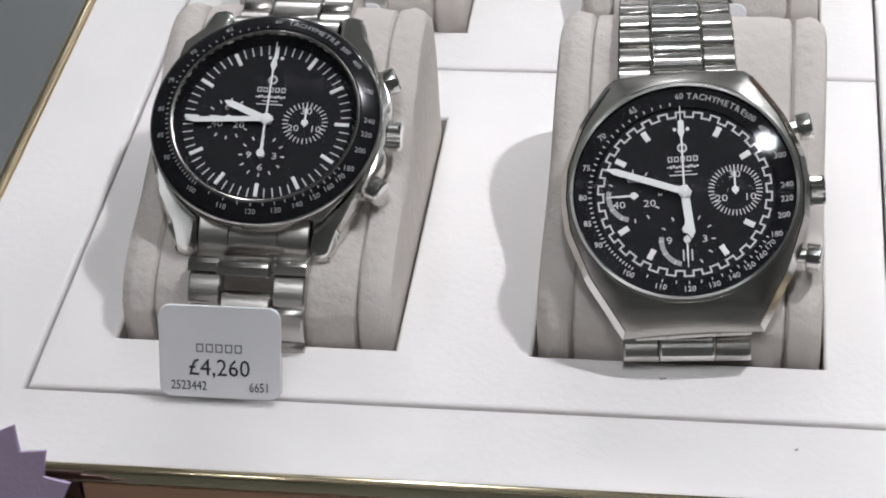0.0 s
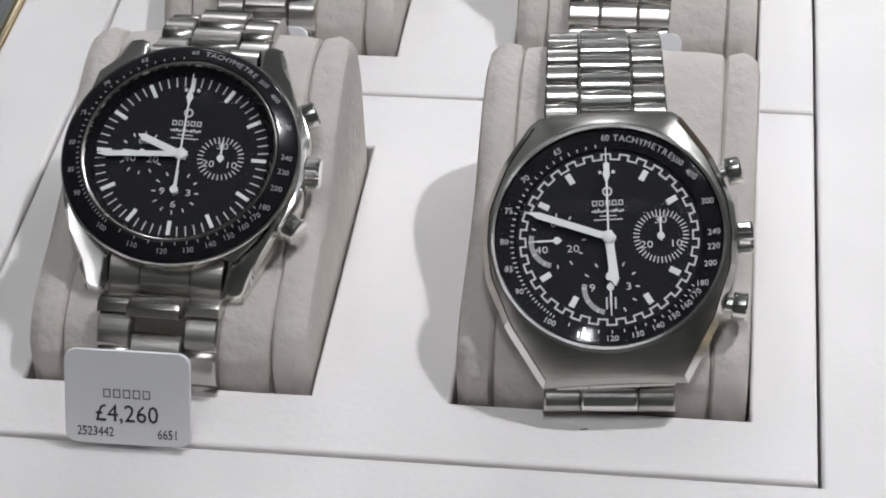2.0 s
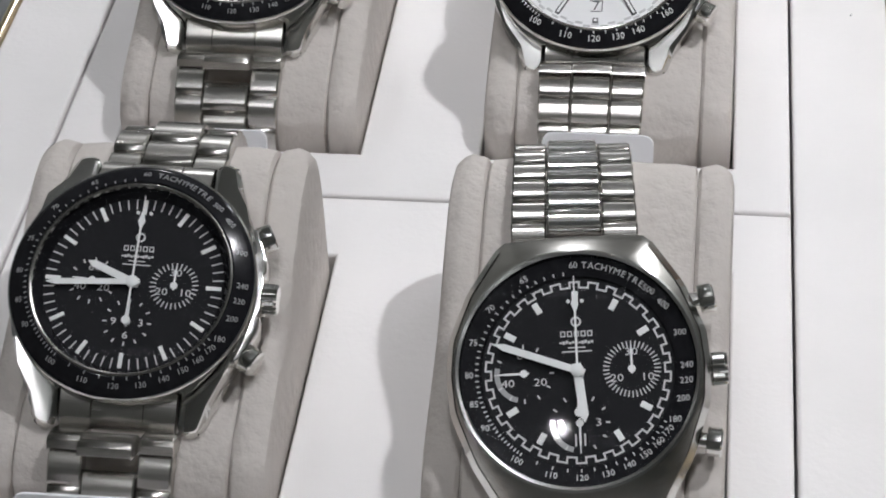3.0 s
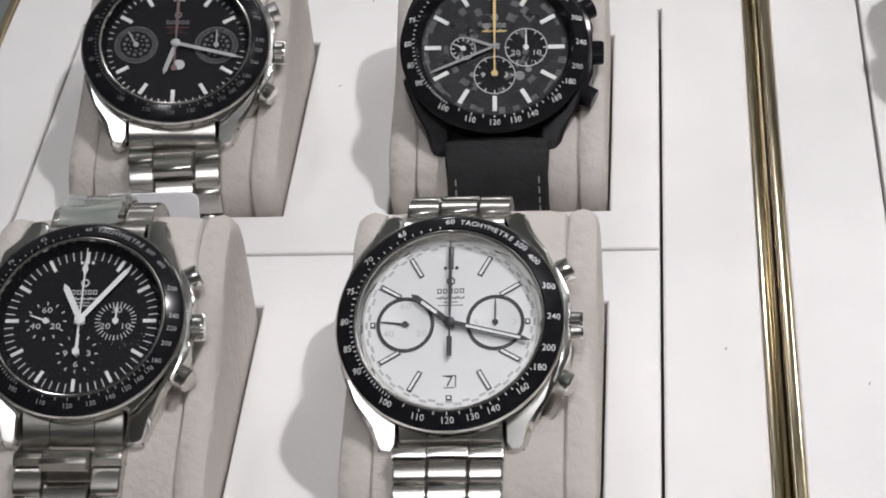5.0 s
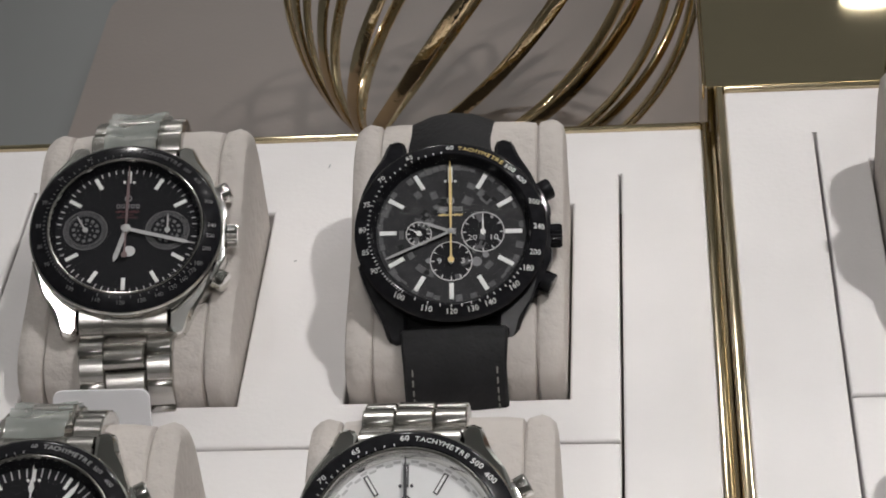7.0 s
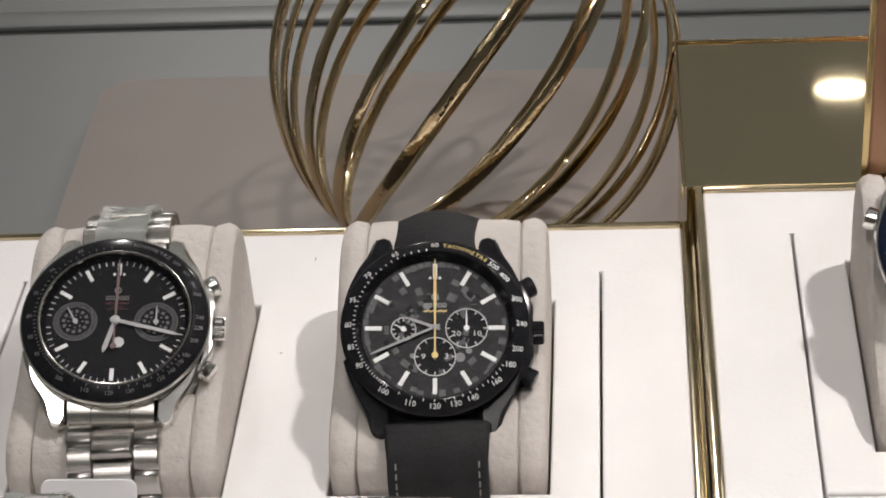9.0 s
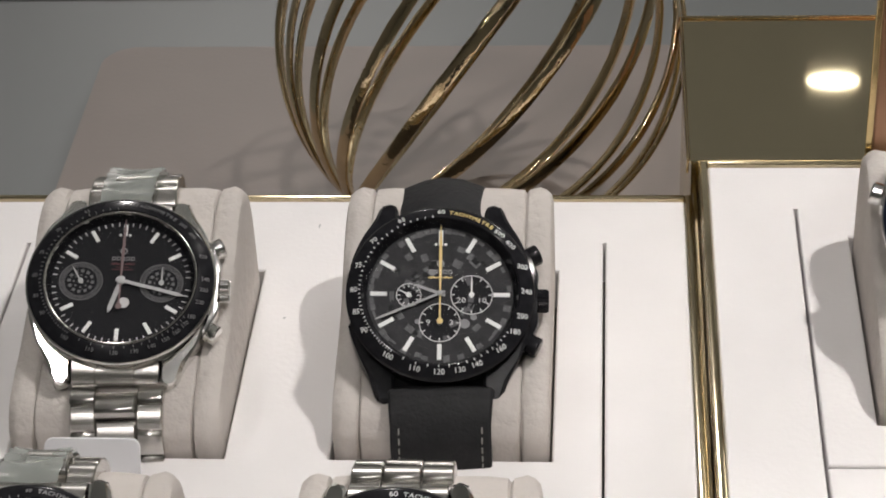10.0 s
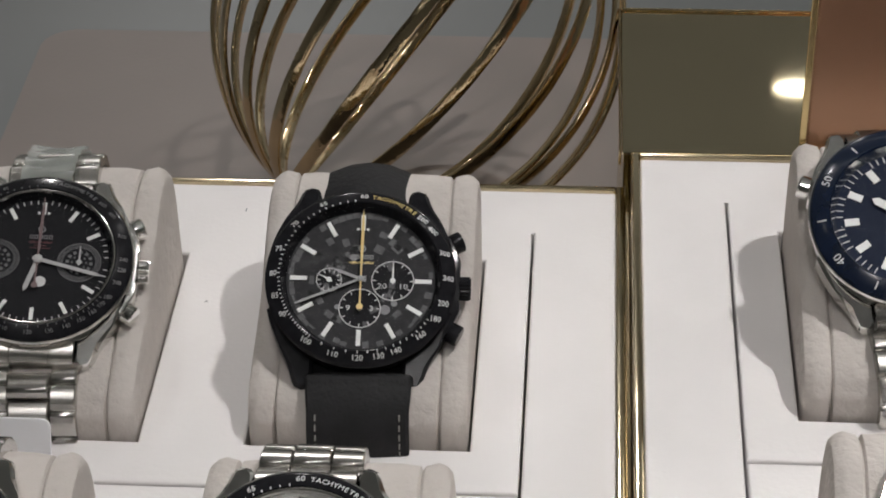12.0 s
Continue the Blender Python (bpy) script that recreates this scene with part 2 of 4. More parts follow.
def tray(name, label, m, x_left, x_right, y_front, y_back, groove_left, groove_right, hole_left, rows, columns, front_y, back_y):
    """A white display tray: gold rim, border strips, and one inset panel for each row, with holes for the cushions."""
    t = thing(name, label, "display tray", m)
    D = 0.012                                  # thickness of the padded panels
    g = 0.00032                                 # half a groove
    part("base", boxed(x_left + 0.001, x_right - 0.001, y_front + 0.001, y_back - 0.001, FLOOR - 0.012 - m.translation.z, -D - 0.0005), TRIM, t, "dark base under the tray")
    rim = bmesh.new()
    for a, low in (((x_left - 0.0022, x_left - 0.0002, y_front - 0.0022, y_back + 0.0022), -0.0105), ((x_right + 0.0002, x_right + 0.0022, y_front - 0.0022, y_back + 0.0022), -0.0105),
                   ((x_left - 0.0002, x_right + 0.0002, y_front - 0.0022, y_front - 0.0002), -0.0022), ((x_left - 0.0002, x_right + 0.0002, y_back + 0.0002, y_back + 0.0022), -0.0105)):
        box(rim, *a, low, 0.0006, 0.0005)
    part("rim", rim, CHAMPAGNE, t, "polished gold rim", smooth=True)
    border = bmesh.new()
    bx, by = (x_left, groove_left - g, groove_right + g, x_right), (y_front, front_y - g, back_y, y_back)
    grid = [[border.verts.new((x, y, 0)) for y in by] for x in bx]
    for i in range(3):
        for j in range(3):
            if (i, j) != (1, 1):
                border.faces.new((grid[i][j], grid[i + 1][j], grid[i + 1][j + 1], grid[i][j + 1]))
    for v in bmesh.ops.extrude_face_region(border, geom=list(border.faces))["geom"]:
        if isinstance(v, bmesh.types.BMVert):
            v.co.z -= D
    bmesh.ops.bevel(border, geom=rim_edges(border, back_y), offset=0.0007, segments=3, profile=0.5, affect="EDGES")
    part("border_panel", border, LEATHER, t)
    for k in range(rows):
        y0 = front_y + k * ROW + g * 1.1
        y1 = front_y + (k + 1) * ROW - g * 1.1 if k < rows - 1 else back_y
        h0 = front_y + k * ROW + 0.0141
        h1 = h0 + HOLE_L
        panel = bmesh.new()
        xs = [groove_left + g]
        for c in range(columns):
            xs += [hole_left + c * COL - 0.0003, hole_left + c * COL + HOLE_W + 0.0003]
        xs.append(groove_right - g)
        ys = [y0, h0, h1, y1]
        grid = [[panel.verts.new((x, y, 0)) for y in ys] for x in xs]
        for i in range(len(xs) - 1):
            for j in range(3):
                if not (i % 2 == 1 and j == 1):
                    panel.faces.new((grid[i][j], grid[i + 1][j], grid[i + 1][j + 1], grid[i][j + 1]))
        walls = bmesh.ops.extrude_face_region(panel, geom=list(panel.faces))
        for v in walls["geom"]:
            if isinstance(v, bmesh.types.BMVert):
                v.co.z -= D
        rims = rim_edges(panel, back_y)
        bmesh.ops.bevel(panel, geom=rims, offset=0.0006, segments=3, profile=0.5, affect="EDGES")
        part("row_panel", panel, LEATHER, t)
        for c in range(columns):
            x0 = hole_left + c * COL
            # a thin dark brown plate closes the hole at the bottom
            part("hole_bottom", boxed(x0 - 0.0002, x0 + HOLE_W + 0.0002, h0 + 0.0001, h1 - 0.0001, -D - 0.0004, -D + 0.0006), GAP, t, "dark plate at the bottom of the hole")
    return t


tray("display_tray", "white leatherette watch tray with a polished gold rim", pose(0, 0, TRAY), -0.1685, 0.0206, -0.1220, 0.2200, -0.1480, 0.0, -0.1348, 3, 2, -0.1035, 0.2008)
raised = tray("display_tray", "raised white leatherette watch tray with a tall gold rim", pose(0.0478, 0.0040, TRAY + 0.0080), -0.0212, 0.1680, -0.1220, 0.2200, 0.0, 0.1480, 0.0125, 3, 2, -0.1035, 0.2008)

part("rim_flange", boxed(-0.0249, -0.0236, -0.1240, 0.2240, -0.0160, -0.0098, 0.0003), CHAMPAGNE, raised, "narrow gold strip between the trays")

# ---- cushions ----
PROFILE = [(0.0006, -0.0110), (0.0006, 0.0030), (0.0018, 0.0068), (0.0050, 0.0100), (0.0120, 0.0130), (0.0220, 0.0165), (0.0320, 0.0205), (0.0420, 0.0255),
           (0.0500, 0.0292), (0.0560, 0.0310), (0.0620, 0.0308), (0.0670, 0.0280), (0.0695, 0.0230), (0.0706, 0.0150), (0.0708, -0.0110)]


def smooth_line(points, steps=4):
    """A smooth line through points."""
    pts = [Vector(p) for p in points]
    out = []
    for i in range(len(pts) - 1):
        a, b, c, d = pts[max(i - 1, 0)], pts[i], pts[i + 1], pts[min(i + 2, len(pts) - 1)]
        for k in range(steps):
            t = k / steps
            out.append(0.5 * (2 * b + (c - a) * t + (2 * a - 5 * b + 4 * c - d) * t * t + (3 * b - a - 3 * c + d) * t ** 3))
    return out + [pts[-1]]


LINE = smooth_line(PROFILE)


def sheet(line, xs, seed=0, depth=0.0):
    """Skins of a line of (y, z), drawn through the stations (x, inset)."""
    bm = bmesh.new()
    mid = Vector((0.036, 0.006))
    rows = []
    for x, inset in xs:
        row = []
        for i, p in enumerate(line):
            d = (mid - p)
            q = p + d.normalized() * inset
            w = noise.noise(Vector((x * 120 + seed, q.x * 120, q.y * 120))) * depth
            row.append(bm.verts.new((x, q.x, q.y + w)))
        rows.append(row)
    for a, b in zip(rows, rows[1:]):
        for i in range(len(line) - 1):
            bm.faces.new((a[i], b[i], b[i + 1], a[i + 1]))
    bm.faces.new(rows[0])
    bm.faces.new(rows[-1][::-1])
    return bm


def cushion(m, seed):
    """A suede watch cushion with a padded middle and a padded edge on each side."""
    t = thing("watch_cushion", "cream suede watch cushion set in the tray", "cushion", m, "cushions in the trays")
    w = HOLE_W - 0.0006
    e = 0.0062
    n = 10
    body = [(-w / 2 + e + 0.0001, 0.0016)] + [(-w / 2 + e + 0.0006 + (w - 2 * e - 0.0012) * i / n, 0.0002 if 0 < i < n else 0.0007) for i in range(n + 1)] + [(w / 2 - e - 0.0001, 0.0016)]
    part("body", sheet(LINE, body, seed, 0.0005), SUEDE, t, smooth=True)
    for s in (-1, 1):
        xs = [(s * (w / 2 - e), 0.0016), (s * (w / 2 - e + 0.0006), 0.0006), (s * (w / 2 - e / 2), 0.0), (s * (w / 2 - 0.0016), 0.0006), (s * (w / 2 - 0.0004), 0.0018), (s * w / 2, 0.0036)]
        part("padded_edge", sheet(LINE, xs if s > 0 else xs[::-1], seed + 5, 0.0003), SUEDE, t, smooth=True)
    return t


CUSHION_AT = {}
for k in range(3):
    for c in range(2):
        CUSHION_AT[c, k] = (-0.1348 + c * COL + HOLE_W / 2, -0.0894 + k * ROW)
        cushion(pose(*CUSHION_AT[c, k], TRAY), 10 * k + c)
for k in range(1, 3):
    CUSHION_AT[2, k] = (0.0478 + 0.0125 + HOLE_W / 2, -0.0854 + k * ROW)
    cushion(pose(*CUSHION_AT[2, k], TRAY + 0.008), 50 + k)

# ---- watches ----
MM = 0.001


def turn(angle):
    """A turn about the dial's middle, clockwise from twelve, in degrees."""
    return Matrix.Rotation(radians(-angle), 4, "Z")


def bar(x0, x1, y0, y1, z0, z1, bevel=0.0):
    return boxed(x0 * MM, x1 * MM, y0 * MM, y1 * MM, z0 * MM, z1 * MM, bevel=bevel * MM, segs=1)


def slab(bm, x0, x1, y0, y1, z0, z1, m):
    """A plain bar added to a bmesh and turned by m, in millimetres."""
    vs = [bm.verts.new(m @ Vector((x * MM, y * MM, z * MM))) for z in (z0, z1) for x, y in ((x0, y0), (x1, y0), (x1, y1), (x0, y1))]
    for f in ((0, 3, 2, 1), (4, 5, 6, 7), (0, 1, 5, 4), (1, 2, 6, 5), (2, 3, 7, 6), (3, 0, 4, 7)):
        bm.faces.new([vs[i] for i in f])


def ring_text(bm, words, radius, size, z, m_tilt=0.0, step=None, middle=0.0):
    """Letters set one by one round the dial, heads outwards."""
    step = step or size * 0.78 / radius * 57.3
    a = middle - step * (len(words) - 1) / 2
    for c in words:
        add_text(bm, c, size * MM, turn(a) @ Matrix.Translation((0, radius * MM, z * MM)) @ Matrix.Rotation(m_tilt, 4, "X"))
        a += step


def tachymeter(bm, r_num, r_tick, size, z, z_tick, tilt):
    large = (60, 65, 70, 75, 80, 85, 90, 100, 110, 120, 130, 140, 160, 180, 200, 240, 300, 400, 500)
    for v in large if size > 1.7 else large + (150, 170, 220):
        a = 21600 / v
        c = (a + 180) % 360 - 180
        lean = 0.75 * c if abs(c) < 58 else 0.75 * (a - 180) if abs(c) > 122 else 0.0
        m = turn(a) @ Matrix.Translation((0, r_num * MM, z * MM)) @ Matrix.Rotation(tilt, 4, "X") @ turn(lean - a)
        add_text(bm, str(v), size * MM, m)
    for i in range(61, 180):
        a = 21600 / i
        if i <= 100 or i % 5 == 0:
            slab(bm, -0.09, 0.09, -0.28, 0.28, -0.02, 0.03, turn(a) @ Matrix.Translation((0, r_tick * MM, z_tick * MM)) @ Matrix.Rotation(tilt, 4, "X"))


def hand(length, tail, width, tip, z, thick=0.16):
    """A flat hand: a baton with a pointed end."""
    w = width / 2
    return prism([(x * MM, y * MM) for x, y in ((-w, -tail), (w, -tail), (w, length - tip), (0.06, length), (-0.06, length), (-w, length - tip))], z * MM, (z + thick) * MM)


def chrono_hand(length, tail, z, thick=0.12, diamond=True, plain_tail=False):
    pts = [(0.75 * math.sin(a), -tail - 0.75 * math.cos(a)) for a in (-0.3, 0.3, 0.9, 1.6, 2.3, 2.8)] + [(0.2, -tail * 0.8), (0.16, 0)]
    if plain_tail:
        pts = [(-0.5, -tail), (0.5, -tail), (0.5, -tail * 0.45), (0.2, -tail * 0.4), (0.16, 0)]
    right = [(0.17, length * 0.62), (0.62, length * 0.70), (0.12, length * 0.82), (0.07, length)] if diamond else [(0.34, length * 0.45), (0.30, length * 0.8), (0.07, length)]
    out = pts + right + [(-x, y) for x, y in reversed(right)] + [(-x, y) for x, y in reversed(pts[2:])]
    return prism([(x * MM, y * MM) for x, y in out], z * MM, (z + thick) * MM)


def hollow_marks(bm, x0, y, step, w, h, line):
    """Five small hollow shapes in a row, in place of a maker's name."""
    for i in range(5):
        x = x0 + step * i
        for u0, u1, v0, v1 in ((x, x + w, h / 2 - line, h / 2), (x, x + w, -h / 2, -h / 2 + line), (x, x + line, -h / 2 + line, h / 2 - line), (x + w - line, x + w, -h / 2 + line, h / 2 - line)):
            slab(bm, u0, u1, y + v0, y + v1, 0.02, 0.06, Matrix())


def arc_band(r0, r1, a0, a1, z, steps=16):
    """A flat band of a ring from one angle to another, clockwise from twelve, in millimetres."""
    way = [radians(a0 + (a1 - a0) * i / steps) for i in range(steps + 1)]
    pts = [(r1 * MM * math.sin(a), r1 * MM * math.cos(a)) for a in way] + [(r0 * MM * math.sin(a), r0 * MM * math.cos(a)) for a in reversed(way)]
    return prism(pts, z * MM, (z + 0.03) * MM)


def head(t, H, s):
    """The head of a watch: case, bezel, dial, hands, crystal, crown and pushers. s: what sets it apart."""
    R, B = s["dial_r"], s["bezel_r"]
    metal, satin = (STEEL, SATIN) if not s.get("dark") else (BLACK, BLACK)

    def p(name, bm, mat, label="", m=None, smooth=False, under=None):
        return part(name, bm, mat, under or t, label, (H if under is None else Matrix()) @ (m or Matrix()), smooth)

    inner = R + s.get("rim", 1.3)
    if s["shape"] == "round":
        prof = [(0, -8.0), (B - 4.5, -8.0), (B - 1.6, -6.6), (B - 0.5, -4.6), (B - 0.2, -2.0), (B - 0.5, -0.2), (B - 1.2, 0.3), (inner - 0.2, 0.3), (inner - 0.2, -0.5)]
        p("case", lathe([(r * MM, z * MM) for r, z in prof], 72), metal, smooth=True)
        for sx in (-1, 1):
            for sy in (-1, 1):
                o = [(9.9, 7.0), (B - 0.5, 6.5), (B - 1.6, 10.5), (B - 3.5, 15.0), (15.4, 19.5), (14.2, 23.4), (13.3, 24.2), (11.2, 24.6), (9.9, 22.8)]
                bm = bmesh.new()
                lows, highs = [], []
                for x, y in o:
                    drop = max(0.0, (y - 14.0)) * 0.36
                    lows.append(bm.verts.new((sx * x * MM, sy * y * MM, (-6.8 - drop * 0.35) * MM)))
                    highs.append(bm.verts.new((sx * x * MM, sy * y * MM, (-0.2 - drop - 0.03 * max(0, x - 12)) * MM)))
                bm.faces.new(lows)
                bm.faces.new(highs[::-1])
                for i in range(len(o)):
                    j = (i + 1) % len(o)
                    bm.faces.new((lows[i], lows[j], highs[j], highs[i]))
                bmesh.ops.recalc_face_normals(bm, faces=bm.faces)
                bmesh.ops.bevel(bm, geom=list(bm.edges), offset=0.0008, segments=1, profile=0.5, affect="EDGES")
                p("lug", bm, metal, smooth=True)
        guard = prism([(x * MM, y * MM) for x, y in ((B - 3.5, 12.5), (B - 1.2, 11.5), (B + 0.9, 6.2), (B + 1.0, 4.0), (B + 0.2, 2.6), (B + 0.2, -2.6), (B + 1.0, -4.0), (B + 0.9, -6.2), (B - 1.2, -11.5), (B - 3.5, -12.5))], -6.0 * MM, -1.0 * MM, 0.0006, 2)
        p("crown_guard", guard, metal, smooth=True)
        bez = [(inner, 0.2), (inner, 2.5), (inner + 0.35, 2.75), (B - 0.9, 1.75), (B - 0.25, 1.35), (B, 0.9), (B - 0.15, 0.2)]
        p("bezel", lathe([(r * MM, z * MM) for r, z in bez], 96), s.get("bezel_mat", BLACK), s.get("bezel_label", "black tachymeter bezel"), smooth=True)
        if not s.get("dark"):
            p("bezel_edge", lathe([(r * MM, z * MM) for r, z in ((B - 0.2, -0.1), (B + 0.12, 0.1), (B + 0.22, 0.6), (B + 0.1, 1.0), (B - 0.25, 1.3), (B - 0.3, 0.2))], 96), STEEL, "polished steel edge", smooth=True)
        tilt = -math.atan2(1.0, B - inner - 1.2)
        mid = (inner + 0.35 + B - 0.9) / 2
        zt = 2.30
        scale = bmesh.new()
        if s.get("diver"):
            for a, w in ((60, "10"), (120, "20"), (180, "30"), (240, "40"), (300, "50")):
                add_text(scale, w, 2.7 * MM, turn(a) @ Matrix.Translation((0, mid * MM, zt * MM)) @ Matrix.Rotation(tilt, 4, "X"))
            for i in range(12):
                if i % 2:
                    slab(scale, -0.16, 0.16, -1.0, 1.0, -0.04, 0.05, turn(30 * i) @ Matrix.Translation((0, mid * MM, zt * MM)) @ Matrix.Rotation(tilt, 4, "X"))
        else:
            tachymeter(scale, mid + 0.2, mid - 1.05, s.get("numerals", 1.35), zt + 0.04, 2.75 - (mid - 1.05 - inner - 0.35) / (B - inner - 1.25) + 0.03, tilt)
        p("bezel_scale", scale, s.get("bezel_ink", SILVER_INK), "pale printed bezel scale")
        if not s.get("diver"):
            words = bmesh.new()
            ring_text(words, "TACHYMETRE", mid + 0.15, 1.6, zt, tilt, 3.25, 21.5)
            p("bezel_lettering", words, s.get("word_ink", s.get("bezel_ink", SILVER_INK)))
    else:
        o = [(11.9, 23.0), (17.5, 14.0), (20.6, 6.0), (21.1, 0.0), (20.6, -6.0), (17.5, -14.5), (11.9, -24.0)]
        outline = [(x * MM, y * MM) for x, y in o] + [(-x * MM, y * MM) for x, y in reversed(o)]
        bm = bmesh.new()
        n, ringn = len(outline), 96
        # the sloped upper face is drawn from the outline to a round opening
        hole = [bm.verts.new((19.2 * MM * math.sin(2 * math.pi * i / ringn), 19.2 * MM * math.cos(2 * math.pi * i / ringn), 1.5 * MM)) for i in range(ringn)]
        top, mid_ring, low = [], [], []
        for i in range(ringn):
            d = Vector((math.sin(2 * math.pi * i / ringn), math.cos(2 * math.pi * i / ringn)))
            best = 0.0
            for k in range(n):
                a, b = Vector(outline[k]), Vector(outline[(k + 1) % n])
                e = b - a
                det = d.x * -e.y + d.y * e.x
                if abs(det) > 1e-12:
                    s1 = (a.x * -e.y + a.y * e.x) / det
                    s2 = (d.x * a.y - d.y * a.x) / det
                    if s1 > 0 and -1e-6 <= s2 <= 1 + 1e-6:
                        best = max(best, s1)
            far = d * best
            drop = 1.5 * MM - max(0.0, best - 0.0195) * 0.62
            top.append(bm.verts.new((far.x * 0.955, far.y * 0.955, drop)))
            mid_ring.append(bm.verts.new((far.x, far.y, drop - 0.0013)))
            low.append(bm.verts.new((far.x * 0.94, far.y * 0.97, -0.0085)))
        for a, b in ((hole, top), (top, mid_ring), (mid_ring, low)):
            for i in range(ringn):
                j = (i + 1) % ringn
                bm.faces.new((a[i], a[j], b[j], b[i]))
        bm.faces.new(low)
        edge_bm = bmesh.new()
        out_a = [edge_bm.verts.new(v.co * 1.004 + Vector((0, 0, 0.0001))) for v in top]
        out_b = [edge_bm.verts.new(v.co * 1.004 + Vector((0, 0, 0.0001))) for v in mid_ring]
        for i in range(ringn):
            j = (i + 1) % ringn
            if abs(mid_ring[i].co.x) > 0.0116 and abs(mid_ring[j].co.x) > 0.0116:
                edge_bm.faces.new((out_a[i], out_a[j], out_b[j], out_b[i]))
        for v in [v for v in edge_bm.verts if not v.link_faces]:
            edge_bm.verts.remove(v)
        p("case_edge", edge_bm, STEEL, "polished chamfer round the case")
        p("case", bm, SATIN, "brushed steel case with straight sloping flanks", smooth=True)
        p("bezel_edge", lathe([(r * MM, z * MM) for r, z in ((19.75, 1.0), (19.8, 1.7), (19.4, 2.05), (18.9, 1.95), (18.7, 0.6))], 96), STEEL, "thin polished steel ring", smooth=True)
        p("bezel", lathe([(r * MM, z * MM) for r, z in ((18.7, 1.2), (15.6, 0.5), (15.4, 0.0))], 96), BLACK, "black inner tachymeter ring", smooth=True)
        tilt = math.atan2(0.7, 3.1)
        scale = bmesh.new()
        tachymeter(scale, 17.3, 16.1, 1.45, 0.95, 0.66, tilt)
        ring_text(scale, "TACHYMETRE", 17.3, 1.5, 0.95, tilt, 3.6, 22)
        p("bezel_scale", scale, SILVER_INK, "pale printed bezel scale")
        inner = 18.9

    # dial
    dial_mat = s["dial_mat"]
    ink, pale = s.get("ink", SILVER_INK), s.get("marker", LUME)
    edge = inner if s["shape"] == "round" else 15.5
    p("dial", lathe([(0, 0), (edge * MM, 0), (edge * MM, -0.4 * MM), (0, -0.4 * MM)], 72), dial_mat, s.get("dial_label", ""))
    if s["shape"] == "round":
        p("rehaut", lathe([(r * MM, z * MM) for r, z in ((R + 0.15, 0.02), (R + 0.75, 1.0), (inner, 2.3))], 96), s.get("rehaut", STEEL), "ring between dial and crystal", smooth=True)
    # a pale ring modelled for the light that the crystal's edge reflects
    if s.get("rim"):
        p("dial_ring", lathe([(r * MM, z * MM) for r, z in ((inner - 0.65, 2.0), (inner - 0.55, 2.55), (inner - 0.2, 2.75), (inner + 0.05, 2.6))], 96), SATIN, "thin pale ring standing in for the crystal edge's reflection", smooth=True)
    track = bmesh.new()
    if s["track"] == "checks":
        for i in range(60):
            a = 6 * i
            r0, r1 = (13.7, 14.9)
            if i % 2:
                slab(track, -0.72, 0.72, r0, r0 + 0.30, 0.02, 0.06, turn(a))
            else:
                slab(track, -0.72, 0.72, r1 - 0.30, r1, 0.02, 0.06, turn(a))
            slab(track, -0.15, 0.15, r0, r1, 0.02, 0.06, turn(a + 3))
    elif s["track"] == "camouflage":
        rng = random.Random(3)
        for i in range(60):
            if rng.random() < 0.7:
                slab(track, -0.75, 0.75, R - 1.9 + rng.random() * 0.8, R - rng.random() * 0.7, 0.02, 0.05, turn(6 * i))
        for i in range(34):
            a, r = rng.random() * 360, 4.5 + 7.0 * rng.random()
            slab(track, -0.5 - 0.9 * rng.random(), 0.5 + 0.9 * rng.random(), r, r + 0.7 + rng.random() * 1.3, 0.01, 0.016 + 0.0005 * i, turn(a))
        dark = bmesh.new()
        for i in range(22):
            a, r = rng.random() * 360, 4.0 + 8.0 * rng.random()
            slab(dark, -0.3 - 0.7 * rng.random(), 0.3 + 0.7 * rng.random(), r, r + 0.4 + rng.random() * 0.9, 0.01, 0.037 + 0.0005 * i, turn(a))
        p("movement_plate", dark, DARK_PLATE, "blackened openings of the movement")
        for x, y, r in ((5.6, -7.0, 1.1), (-5.0, -6.6, 0.6), (7.6, -5.4, 0.7), (-1.8, 5.4, 0.8)):
            p("jewel", lathe([(0, 0.07 * MM), (r * 0.6 * MM, 0.07 * MM), (r * 0.65 * MM, 0.11 * MM), (r * MM, 0.11 * MM), (r * 1.05 * MM, 0.02 * MM)], 20), GREY_INK, m=Matrix.Translation((x * MM, y * MM, 0)))
    elif s["track"] == "pale_checks":
        for i in range(60):
            slab(track, -0.72, 0.72, R - 1.1 + 0.5 * (i % 2), R - 0.6 + 0.5 * (i % 2), 0.02, 0.04, turn(6 * i))
    else:
        for i in range(60):
            if i % 5:
                slab(track, -0.11, 0.11, R - s.get("tick", 1.7), R, 0.02, 0.06, turn(6 * i))
    p("minute_track", track, s.get("track_ink", ink))
    m0, m1, mw = s["marker_size"]
    for i in range(12):
        if 30 * i in s.get("skip", ()):
            if s.get("hollow"):
                mk = p("hour_marker", bar(-0.55, 0.55, m1 - 1.1, m1 - 0.1, 0.02, 0.30, 0.05), DARK_INK, m=turn(30 * i))
                part("inlay", bar(-0.3, 0.3, m1 - 0.85, m1 - 0.35, 0.28, 0.34), LUME, mk)
            continue
        if s.get("hollow"):
            mk = p("hour_marker", bar(-mw / 2, mw / 2, m0, m1, 0.02, 0.32, 0.05), DARK_INK, m=turn(30 * i))
